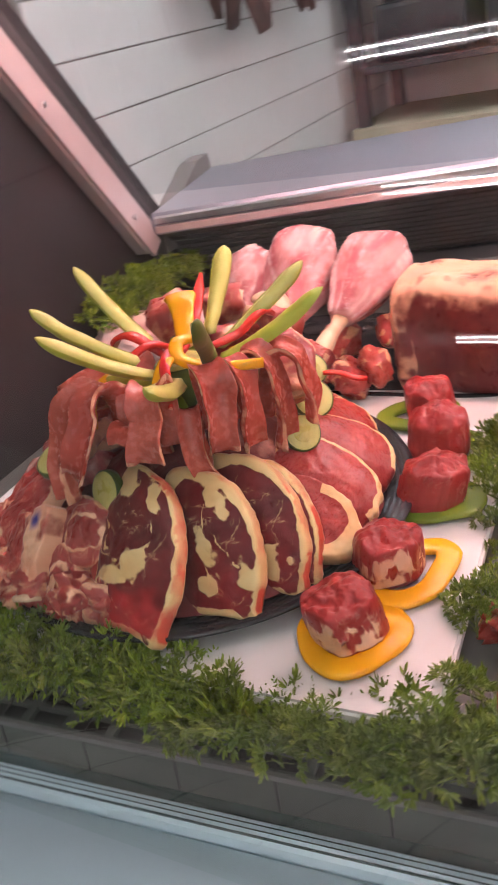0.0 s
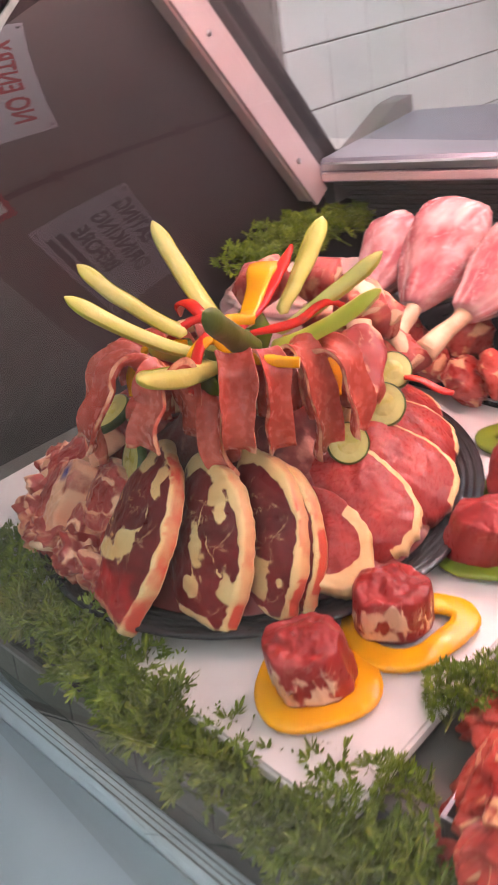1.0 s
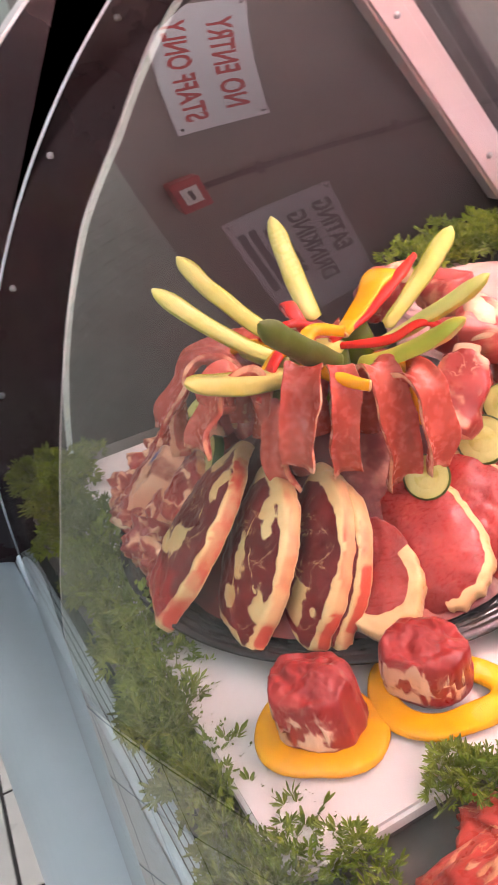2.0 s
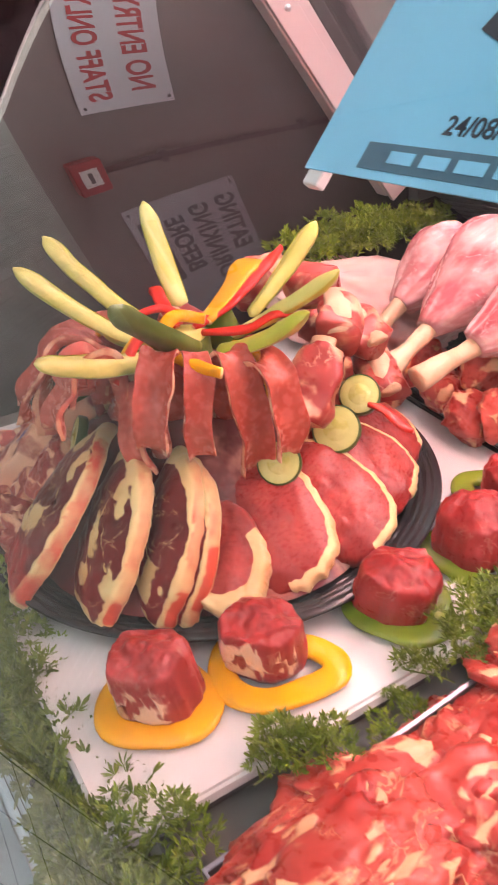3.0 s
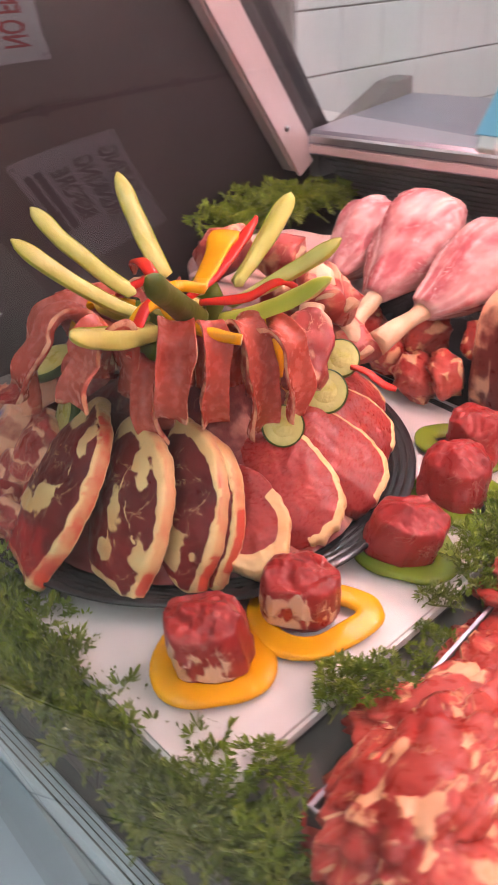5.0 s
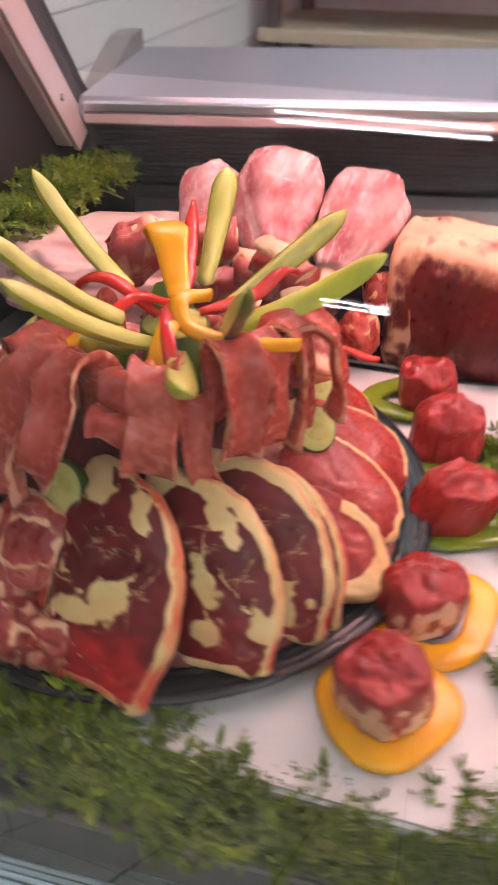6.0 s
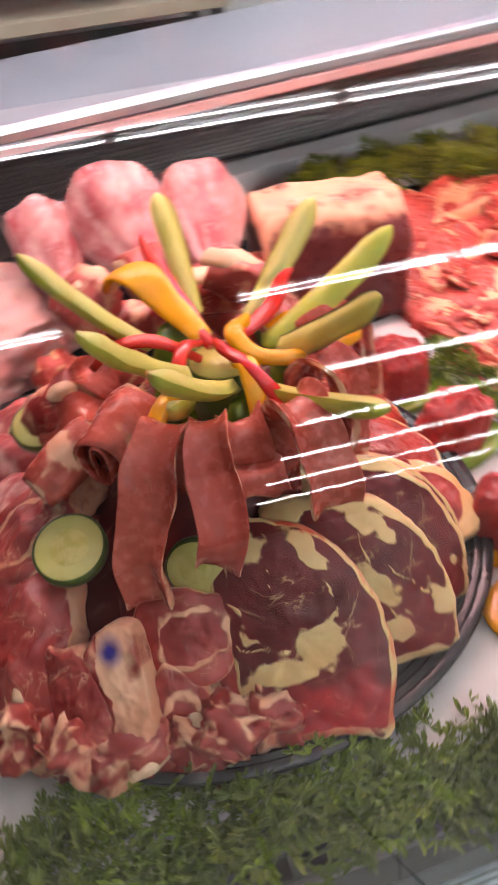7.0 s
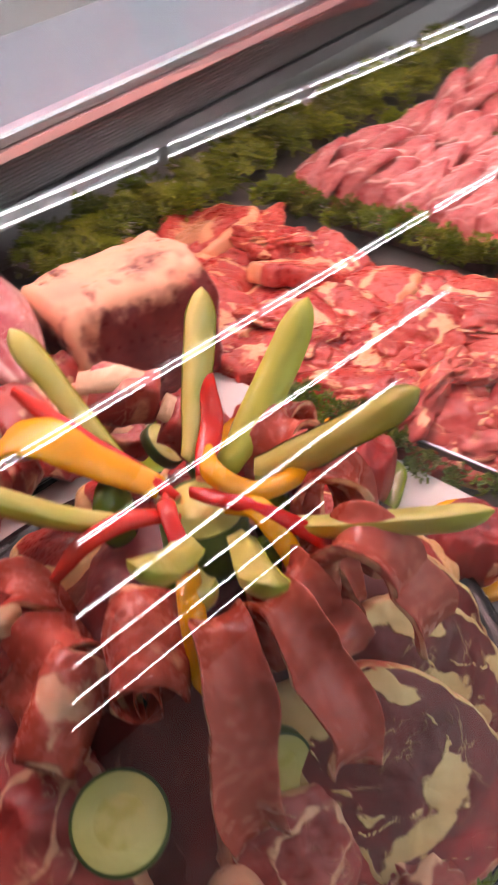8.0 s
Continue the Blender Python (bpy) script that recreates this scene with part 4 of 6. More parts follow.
for k, (tp, lw, w, rt, sw, fl) in enumerate([
        ((-0.276, 0.660, 1.082), (-0.272, 0.656, 1.012), 0.030, 0.030, 0.003, 1.05),
        ((-0.293, 0.634, 1.092), (-0.299, 0.638, 0.992), 0.031, 0.026, 0.004, 1.0),
        ((-0.305, 0.603, 1.096), (-0.307, 0.598, 1.016), 0.024, 0.024, -0.003, 1.0),
        ((-0.318, 0.574, 1.100), (-0.318, 0.562, 1.030), 0.030, 0.026, 0.0, 1.0),
        ((-0.346, 0.562, 1.060), (-0.334, 0.561, 0.997), 0.026, 0.014, -0.006, 0.75),
        ((-0.351, 0.514, 1.102), (-0.348, 0.494, 1.056), 0.031, 0.034, 0.0, 1.05),
        ((-0.388, 0.540, 1.082), (-0.386, 0.518, 1.056), 0.032, 0.020, 0.0, 1.0),
        ((-0.416, 0.512, 1.100), (-0.424, 0.484, 1.040), 0.027, 0.034, 0.006, 1.05),
        ((-0.450, 0.526, 1.094), (-0.464, 0.510, 0.996), 0.029, 0.042, -0.006, 1.15),
        ((-0.500, 0.640, 1.056), (-0.516, 0.640, 1.010), 0.034, 0.026, 0.004, 1.0),
        ((-0.492, 0.686, 1.058), (-0.512, 0.692, 1.004), 0.034, 0.026, 0.0, 1.0)]):
    strip(tp, lw, w, k, rt, sw, 0.008 if k != 2 else 0.005, fl)


def rolled_cut(p, q, w, seed):
    """A slice of red meat rolled up on itself."""
    p, q = Vector(p), Vector(q)
    turns = [(w * (1 - 0.075 * k / 3.2) * (1 - 0.0095 * k) * math.cos(0.30 * k), w * (1 - 0.0095 * k) * math.sin(0.30 * k)) for k in range(52)]
    sec = turns + [(u * 0.90, v * 0.90) for u, v in turns[::-1]]
    V, F, S = sweep([p.lerp(q, i / 15) for i in range(16)], sec, wob=0.004, seed=seed, scale=lambda s: (0.86 + 0.2 * math.sin(math.pi * min(1, 0.1 + 0.85 * s)),) * 2)
    fat = [max(0, min(1, 0.18 + 0.8 * fbm(Vector(v) * 40, seed) + (0.3 if s < 0.04 or s > 0.96 else 0))) for v, (s, j) in zip(V, S)]
    return tagged(from_arrays("rolled_cut", V, F, M["strip"], None, True, fat=fat), "rolled red slice of raw meat on the mound", "meat roll", "rolled cuts on the mound")


rolled_cut((-0.482, 0.560, 1.070), (-0.448, 0.606, 1.078), 0.024, 3)
rolled_cut((-0.530, 0.600, 1.028), (-0.482, 0.622, 1.050), 0.021, 8)

# ---------------------------------------------------------------- rib steaks
def bump2(x, y, cx, cy, rx, ry, rot=0.0):
    c, s = math.cos(rot), math.sin(rot)
    u, v = (x - cx) * c + (y - cy) * s, -(x - cx) * s + (y - cy) * c
    return 1.25 - math.sqrt((u / rx) ** 2 + (v / ry) ** 2) * 0.75


def seg_d(x, y, ax, ay, bx, by):
    t = max(0, min(1, ((x - ax) * (bx - ax) + (y - ay) * (by - ay)) / ((bx - ax) ** 2 + (by - ay) ** 2)))
    return math.hypot(x - ax - t * (bx - ax), y - ay - t * (by - ay))


RIB_EDGE = [(0.053, -0.008), (0.049, 0.020), (0.038, 0.047), (0.020, 0.068), (-0.005, 0.082), (-0.030, 0.092), (-0.041, 0.082), (-0.043, 0.058), (-0.047, 0.032), (-0.050, 0.012), (-0.045, -0.006), (-0.050, -0.030), (-0.050, -0.055), (-0.025, -0.070), (0.010, -0.080), (0.030, -0.090), (0.040, -0.070), (0.051, -0.040)]
RIB_TIP = Vector((0.030, -0.090, 0))
KERNELS = [
    [(-0.014, -0.026, 0.030, 0.0095, 0.04), (0.012, -0.016, 0.014, 0.014, 0.3), (-0.024, 0.072, 0.026, 0.018, -0.35), (0.026, 0.048, 0.008, 0.022, 0.5), (-0.044, 0.016, 0.005, 0.012, 0.1)],
    [(0.004, -0.006, 0.0085, 0.018, 0.25), (0.000, -0.046, 0.010, 0.013, -0.5), (-0.024, 0.080, 0.014, 0.014, 0.0), (0.022, 0.040, 0.008, 0.030, 0.45), (0.000, -0.076, 0.030, 0.006, -0.25), (0.036, -0.050, 0.007, 0.020, 0.0)],
    [(-0.014, 0.012, 0.0090, 0.020, 0.30), (-0.022, -0.030, 0.015, 0.007, 0.3), (0.012, -0.050, 0.010, 0.020, -0.2), (-0.022, 0.080, 0.014, 0.012, 0.0), (-0.010, -0.074, 0.022, 0.006, -0.3)],
]
SEAMS = [
    [(-0.041, 0.060, -0.047, 0.030), (-0.047, 0.030, -0.040, 0.012), (-0.046, 0.008, -0.034, -0.020), (0.026, 0.034, 0.028, -0.012), (-0.024, -0.042, 0.034, -0.088), (-0.050, -0.030, -0.028, -0.050), (-0.036, 0.004, -0.020, -0.010), (-0.002, 0.046, -0.006, 0.034)],
    [(0.008, 0.010, 0.014, 0.034), (0.004, -0.024, 0.002, -0.036), (0.016, 0.006, 0.030, -0.046), (-0.04, -0.060, 0.0, -0.072)],
    [(-0.014, -0.006, -0.020, -0.024), (-0.008, 0.030, 0.004, 0.052), (0.000, -0.010, 0.016, -0.034), (-0.030, -0.052, -0.01, -0.044)],
]


def rib_edge(a):
    u = a / (2 * math.pi) * len(RIB_EDGE)
    k = int(u)
    f = u - k
    p = [Vector((*RIB_EDGE[(k + i) % len(RIB_EDGE)], 0)) for i in (-1, 0, 1, 2)]
    q = 0.5 * (2 * p[1] + (p[2] - p[0]) * f + (2 * p[0] - 5 * p[1] + 4 * p[2] - p[3]) * f * f + (3 * p[1] - p[0] - 3 * p[2] + p[3]) * f ** 3)
    return q.x, q.y


def rib_fat(kind):
    def f(x, y, r, a, h):
        k = a / (2 * math.pi) * len(RIB_EDGE)
        back = k < 5.2 or k > 14.6
        v = 0.0
        if back:
            v = (r - (0.90 if kind == 0 else 0.87 - 0.10 * max(0.0, min(1.0, (y - 0.01) / 0.03)))) * 9 + 0.25 * fbm((x * 50, y * 50, 2), kind)
            if abs(h) < 0.95:
                v = 0.95
        elif 11.5 < k <= 14.6:
            v = (r - 0.84) * 7 + 0.45 * fbm((x * 90, y * 90, 1), kind)
        elif r > 0.91:
            v = 0.66 + 0.4 * fbm((x * 70, y * 70, 0), kind)
        wx, wy = x + 0.006 * fbm((x * 38, y * 38, 3), kind + 11), y + 0.006 * fbm((x * 38, y * 38, 5), kind + 17)
        v = max(v, max(bump2(wx, wy, q[0], q[1], q[2] * 0.98, q[3] * 0.98, q[4]) for q in KERNELS[kind]))
        v = max(v, 0.70 - min(seg_d(wx, wy, *q) for q in SEAMS[kind]) / 0.0034)
        if kind == 0:
            eye = abs(math.hypot((wx - 0.000) / 0.034, (wy - 0.027) / 0.041) - 1.0)
            v = max(v, (0.60 if wx < 0.004 or wy < 0.0 else 0.42) - eye * 5.5)
        if y < -0.034 and abs(h) > 0.95:
            v = max(v, -0.05 + 0.75 * fbm((x * 80, y * 55, 9), kind))
        return max(0.0, min(1.0, v))
    return f


def bent(k):
    return lambda c: (c.x, c.y, c.z - k * c.x * c.x * 6 - k * c.y * c.y * 2.5)


def rib_flush(seed, c):
    """How far the side of a rib steak runs from cream fat to pink flesh and to the red cut bone near its tip."""
    side = abs(c.z + 0.8 * (c.x * c.x * 6 + c.y * c.y * 2.5))
    if side > 0.0070 or c.x < 0.004 or c.x < rib_edge(math.atan2(c.y, c.x) % 6.283)[0] * 0.5:
        return 0.0
    wave = noise.noise(Vector((c.x * 30, c.y * 22, c.z * 190 + seed)))
    lo, hi, low_mid, top_mid, tone = ((-0.086, -0.060, -0.045, 0.080, 1.0), (-0.082, -0.058, -0.035, 0.028, 0.55), (-0.084, -0.046, -0.040, 0.030, 0.60), (-0.070, 0.000, 0.0, 0.02, 0.7))[seed - 1]
    f = 0.50 + 1.1 * max(0.0, wave)
    if low_mid < c.y < top_mid:
        f += tone * min(1.0, (c.y - low_mid) / 0.015, (top_mid - c.y) / 0.015) * (1 + 0.8 * wave)
    if lo < c.y < hi and side < 0.0056:
        f += 2.6 * min(1.0, (c.y - lo) / 0.004, (hi - c.y) / 0.006)
    return f


def rib(tip, rise, face, size, seed):
    """A rib steak whose lower tip stands at tip; rise is its long axis, face the way its cut side looks."""
    y, n = Vector(rise).normalized(), Vector(face)
    n = (n - y * n.dot(y)).normalized()
    x = y.cross(n)
    ob = steak("rib_steak", rib_edge, 0.0185, M["ribeye"], rib_fat(min(seed, 3) - 1), "dark red marbled rib steak edged with cream fat", "steak", seed, 0.0018, bent(0.8), 180, None, 0.020)
    st = ob.data.attributes.new("stamp", "FLOAT", "POINT")
    st.data.foreach_set("value", [1.4 * max(0.0, min(1.0, (-0.040 - v.co.y) / 0.018 + 1.3 * noise.noise(v.co * 60))) * max(0.0, min(1.0, (v.co.y + 0.086) / 0.008)) * (0.95 if seed == 1 else 0.25) for v in ob.data.vertices])
    fl = ob.data.attributes.new("flush", "FLOAT", "POINT")
    fl.data.foreach_set("value", [rib_flush(seed, v.co) for v in ob.data.vertices])
    tagged(ob, group="rib steaks on the platter")
    ob.matrix_basis = Matrix.Translation(tip) @ Matrix((x, y, n)).transposed().to_4x4() @ Matrix.Diagonal((size * 1.12, size, size, 1)) @ Matrix.Translation(-RIB_TIP - Vector((0, 0, -0.014)))
    return ob


rib((-0.339, 0.417, 0.914), (-0.10, 0.73, 0.66), (-0.26, -0.70, 0.65), 0.95, 1)
rib((-0.266, 0.470, 0.912), (-0.34, 0.60, 0.70), (-0.10, -0.78, 0.62), 0.88, 2)
rib((-0.238, 0.512, 0.911), (-0.38, 0.58, 0.71), (-0.08, -0.80, 0.58), 0.86, 3)
rib((-0.230, 0.530, 0.910), (-0.42, 0.54, 0.73), (-0.04, -0.82, 0.56), 0.80, 4)



# thick-fat steak folded beside them
def fold_fat(x, y, r, a, h):
    edge = math.sin(a) < 0.35
    return max(0.0, min(1.0, 0.5 + (r - 0.68 + 0.05 * math.sin(3 * a)) * 14)) if edge else 0.0


ob = steak("fat_edged_steak", lambda a: (0.035 * math.cos(a), 0.052 * math.sin(a)), 0.026, M["rump"], fold_fat, "small steak with a thick band of yellow fat", "steak", 11, 0.003)
ob.matrix_basis = axes_at((-0.250, 0.584, 0.943), (-0.84, 0.30, 0.45), (0.3, 0.95, 0), -14)

# ---------------------------------------------------------------- rump steaks fanned on the other side
def rump_outline(w, l):
    def f(a):
        c, s = math.cos(a), math.sin(a)
        return (w * c * (1 + 0.10 * s), l * math.copysign(abs(s) ** 0.85, s) + 0.004 * math.sin(3 * a))
    return f


def rump_fat(lo, hi, band):
    def f(x, y, r, a, h):
        d = (math.degrees(a) + 360) % 360
        on = lo < d < hi if lo < hi else (d > lo or d < hi)
        if not on:
            return 0.0
        return max(0.0, min(1.0, (r - band) * 12 + (0.7 if abs(h) < 0.95 else 0)))
    return f


for k, (ang, r, z, tilt, w, l, lift) in enumerate([(-2, 0.130, 0.956, 26, 0.050, 0.066, -24), (24, 0.140, 0.958, 25, 0.048, 0.068, -25), (48, 0.148, 0.960, 24, 0.045, 0.064, -26), (71, 0.160, 0.962, 22, 0.048, 0.068, -22), (95, 0.155, 0.958, 22, 0.045, 0.06, -18)]):
    a = math.radians(ang)
    c = at(ang, r, z)
    inward = Vector((-math.cos(a), -math.sin(a), math.tan(math.radians(tilt))))
    ob = steak("rump_steak", rump_outline(w, l), 0.020, M["rump"], rump_fat(255, 110, 0.835), "bright red rump steak with a thin cream fat edge", "steak", 20 + k, 0.002, bent(1.2))
    tagged(ob, group="rump steaks on the platter")
    ob.matrix_basis = axes_at(c, inward, (-math.sin(a), math.cos(a), 0), lift)

# ---------------------------------------------------------------- lamb chops, short ribs and rolls
def chop_outline(a):
    c, s = math.cos(a), math.sin(a)
    return (0.040 * c * (1 + 0.25 * s) + 0.006 * math.sin(2 * a), 0.056 * s + 0.008 * math.cos(3 * a))


def chop_fat(seed):
    q = random.Random(seed)
    rot, line, spot = q.uniform(0, 6.28), [q.uniform(-0.03, 0.03) for _ in range(8)], (q.uniform(-0.02, 0.02), q.uniform(-0.035, 0.03), q.uniform(0.008, 0.018), q.uniform(0.006, 0.012), q.uniform(0, 3))

    def f(x, y, r, a, h):
        v = (r - 0.88) * 8 if math.cos(a - rot) > 0.1 else 0.0
        v = max(v, bump2(x, y, *spot), 0.72 - min(seg_d(x, y, line[0], line[1] * 1.4, line[2], line[3] * 1.4), seg_d(x, y, line[4], line[5] * 1.4, line[6], line[7] * 1.4)) / 0.005)
        if abs(h) < 0.9 and math.cos(a - rot) > 0.2:
            v = 0.6 + 0.4 * noise.noise(Vector((x * 60, y * 60, h)))
        return max(0.0, min(1.0, v))
    return f


def chop(ang, r, z, tilt, lift, seed, sc=1.0, marked=False):
    a = math.radians(ang)
    inward = Vector((-math.cos(a), -math.sin(a), math.tan(math.radians(tilt))))
    ob = steak("lamb_chop", lambda a: (chop_outline(a)[0] * (1 + 0.15 * math.sin(2 * a + seed)), chop_outline(a)[1] * (0.92 + 0.12 * math.cos(3 * a + 2 * seed))), 0.030, M["lamb"], chop_fat(seed), "pink lamb chop with pale fat and a cut bone", "chop", seed, 0.005, bent(1.5))
    tagged(ob, group="lamb chops on the platter")
    me = ob.data
    st = me.attributes.new("stamp", "FLOAT", "POINT")
    st.data.foreach_set("value", [2.2 * max(0, 1 - math.hypot(v.co.x + 0.012, v.co.y - 0.012) / 0.013) if marked and v.co.z > 0 else 0.0 for v in me.vertices])
    V, F, _ = sweep(bezier([(0.012, -0.05, 0.002), (0.016, -0.03, 0.004), (0.004, -0.012, 0.006)], 8), oval(10, 0.0032, 0.002), scale=lambda s: (0.4 + 0.8 * math.sin(math.pi * s),) * 2, wob=0.005, seed=seed)
    V = [v * 0.8 + Vector((0, 0, 0.0055)) for v in V]
    from_arrays("bone", V, F, M["bone"], ob, label="sawn pale bone")
    ob.matrix_basis = axes_at(at(ang, r, z), inward, (-math.sin(a), math.cos(a), 0), lift) @ Matrix.Scale(sc, 4)
    return ob


chop(-162, 0.188, 0.938, 24, 6, 46)
chop(-170, 0.165, 0.975, 36, -10, 47)
chop(-166, 0.222, 0.930, 22, -12, 50, 0.95)
chop(178, 0.222, 0.935, 24, 8, 51)


def cut(center, face, rise, w, h, seed, kind, thick=0.024):
    """A flat-faced cut: 'eye' has a red eye in white marbling, 'slice' a pale rim, 'block' is mostly fat with an ink mark."""
    q = random.Random(seed)
    p = [q.uniform(0, 6.28) for _ in range(4)]

    def edge(a):
        k = 1 + 0.10 * math.cos(2 * a + p[0]) + 0.08 * math.cos(3 * a + p[1]) + 0.04 * math.cos(5 * a + p[2])
        c, sn = math.cos(a), math.sin(a)
        return w * k * math.copysign(abs(c) ** 0.8, c), h * k * math.copysign(abs(sn) ** 0.8, sn)

    def field(x, y, r, a, hh):
        wx, wy = x + 0.005 * fbm((x * 45, y * 45, 3), seed), y + 0.005 * fbm((x * 45, y * 45, 8), seed)
        side = abs(hh) < 0.9
        if kind == "eye":
            d = math.hypot((wx - 0.1 * w) / (0.58 * w), (wy + 0.05 * h) / (0.55 * h))
            v = 0.78 - abs(d - 1.12) * 3.2 + 0.35 * fbm((x * 90, y * 90, 1), seed)
            return max(0.0, min(1.0, max(v, (r - 0.9) * 6, 0.62 if side else 0)))
        if kind == "block":
            return max(0.0, min(1.0, 0.80 + 0.5 * fbm((x * 40, y * 25, 0), seed) - (0.6 if wx < -0.45 * w else 0)))
        v = (r - 0.90) * 9 if math.cos(a - p[3]) > -0.5 else 0.0
        if side:
            v = 0.75 + 0.3 * fbm((x * 60, y * 60, hh), seed)
        return max(0.0, min(1.0, v + 0.22 * fbm((x * 70, y * 40, 4), seed)))

    n, y = Vector(face).normalized(), Vector(rise)
    y = (y - n * y.dot(n)).normalized()
    ob = steak("lamb_cut", edge, thick, M["lamb"], field, {"eye": "lamb chop with a red eye ringed by white fat", "slice": "flat pink lamb slice with a pale rim", "block": "lamb chop end of cream fat with a violet ink mark"}[kind], "chop", seed, 0.0035, bent(1.4), 112, None, 0.05)
    tagged(ob, group="lamb chops on the platter")
    st = ob.data.attributes.new("stamp", "FLOAT", "POINT")
    st.data.foreach_set("value", [2.4 * max(0, 1 - math.hypot((v.co.x - 0.1 * w) / 0.010, (v.co.y - 0.55 * h) / 0.013)) if kind == "block" and v.co.z > 0 else 0.0 for v in ob.data.vertices])
    ob.matrix_basis = Matrix.Translation(center) @ Matrix((y.cross(n), y, n)).transposed().to_4x4()
    return ob


cut((-0.452, 0.497, 0.964), (-0.12, -0.68, 0.72), (0.1, 0.7, 0.7), 0.036, 0.032, 301, "eye", 0.030)
cut((-0.497, 0.476, 0.958), (-0.30, -0.68, 0.66), (-0.12, 0.6, 0.75), 0.019, 0.044, 302, "block", 0.030)
cut((-0.524, 0.476, 0.946), (-0.36, -0.62, 0.70), (-0.15, 0.7, 0.6), 0.018, 0.046, 303, "slice", 0.030)
cut((-0.562, 0.520, 0.956), (-0.42, -0.36, 0.83), (0.45, 0.75, 0.5), 0.036, 0.066, 304, "slice")
cut((-0.585, 0.578, 0.962), (-0.48, -0.14, 0.86), (0.6, 0.5, 0.4), 0.044, 0.060, 305, "slice")
cut((-0.412, 0.486, 0.948), (-0.10, -0.72, 0.68), (0.0, 0.7, 0.7), 0.026, 0.036, 307, "slice", 0.028)
cut((-0.545, 0.600, 0.995), (-0.35, -0.25, 0.88), (0.7, 0.3, 0.2), 0.030, 0.048, 308, "eye", 0.022)
cut((-0.470, 0.460, 0.924), (-0.15, -0.80, 0.55), (0.5, 0.5, 0.6), 0.026, 0.040, 309, "eye", 0.030)
for k, (x, y, z, e, a) in enumerate([(-0.500, 0.456, 0.924, 0.026, 20), (-0.436, 0.450, 0.926, 0.024, 80), (-0.408, 0.446, 0.922, 0.021, 140), (-0.532, 0.462, 0.924, 0.025, 200), (-0.566, 0.492, 0.926, 0.026, 260), (-0.462, 0.446, 0.918, 0.020, 310), (-0.590, 0.530, 0.928, 0.027, 50)]):
    ob = chunk("lamb_piece", (e * 1.25, e, e * 0.85), M["lamb"], "ragged lamb trimming at the rim of the platter", "chop", 320 + k, 0.34, 0.42, 4)
    tagged(ob, group="lamb chops on the platter")
    ob.matrix_basis = pose(x, y, z, 25 * k, 40 * k, a)
    V, F, _ = sweep(bezier([(-0.012, -e * 0.9, 0.004), (0, -e * 1.05, 0.006), (0.012, -e * 0.85, 0.002)], 8), oval(9, 0.0045, 0.0035), wob=0.004, seed=k)
    from_arrays("bone", V, F, M["bone"], ob, label="sawn pale bone")

# pale pork rolls on the far left of the platter
for k, (y, x, z, l) in enumerate([(0.61, -0.565, 0.952, 0.135), (0.665, -0.572, 0.955, 0.14), (0.722, -0.565, 0.958, 0.14), (0.775, -0.545, 0.955, 0.13)]):
    path = bezier([(x + l / 2, y - 0.012, z + 0.022), (x + 0.02, y - 0.004, z + 0.012), (x - 0.02, y + 0.002, z), (x - l / 2, y + 0.006, z - 0.022)], 26)
    V, F, S = sweep(path, oval(22, 0.027, 0.026), scale=lambda s: ((math.sin(math.pi * min(1, max(0, 0.12 + 0.76 * s))) ** 0.4),) * 2, wob=0.006, seed=k * 5)
    fat = [max(0, min(1, 0.32 + 0.9 * fbm(Vector(v) * 40, k))) for v in V]
    tagged(from_arrays("pork_roll", V, F, M["roll"], None, True, fat=fat), "rolled pink pork cut lying on the platter", "meat roll", "pork rolls on the platter")

# short rib pieces with bone, upper side of the mound
def short_rib(p, q, seed, w=0.021):
    p, q = Vector(p), Vector(q)
    V, F, S = sweep([p.lerp(q, i / 11) for i in range(12)], oval(18, w, w * 0.8, 3.0), wob=0.009, seed=seed, scale=lambda s: ((0.85 + 0.2 * math.sin(3 * s)),) * 2)
    fat = [max(0, min(1, 0.30 + 0.7 * fbm(Vector(v) * 45, seed))) for v in V]
    ob = from_arrays("short_rib", V, F, M["lamb"], None, True, fat=fat)
    d = (q - p).normalized()
    up = Vector((0, 0, 1))
    V, F, _ = sweep([p - d * 0.004 + up * 0.008, p.lerp(q, 0.5) + up * 0.013, q + d * 0.003 + up * 0.006], oval(12, 0.012, 0.0075), wob=0.003, seed=seed + 2)
    from_arrays("bone", V, F, M["bone"], ob, label="pale sawn rib bone")
    return tagged(ob, "short piece of rib with a pale bone", "rib piece", "rib pieces on the platter")


short_rib((-0.325, 0.735, 1.062), (-0.292, 0.690, 1.018), 3)
short_rib((-0.362, 0.775, 1.085), (-0.322, 0.752, 1.072), 4)
short_rib((-0.395, 0.795, 1.06), (-0.335, 0.80, 1.045), 5)
short_rib((-0.435, 0.775, 1.09), (-0.40, 0.79, 1.085), 6, 0.024)
short_rib((-0.49, 0.74, 1.075), (-0.455, 0.765, 1.095), 7, 0.026)
short_rib((-0.37, 0.815, 1.02), (-0.315, 0.80, 1.0), 8)
short_rib((-0.52, 0.70, 1.02), (-0.50, 0.66, 1.06), 9, 0.024)
short_rib((-0.46, 0.80, 1.03), (-0.41, 0.83, 1.02), 10, 0.025)

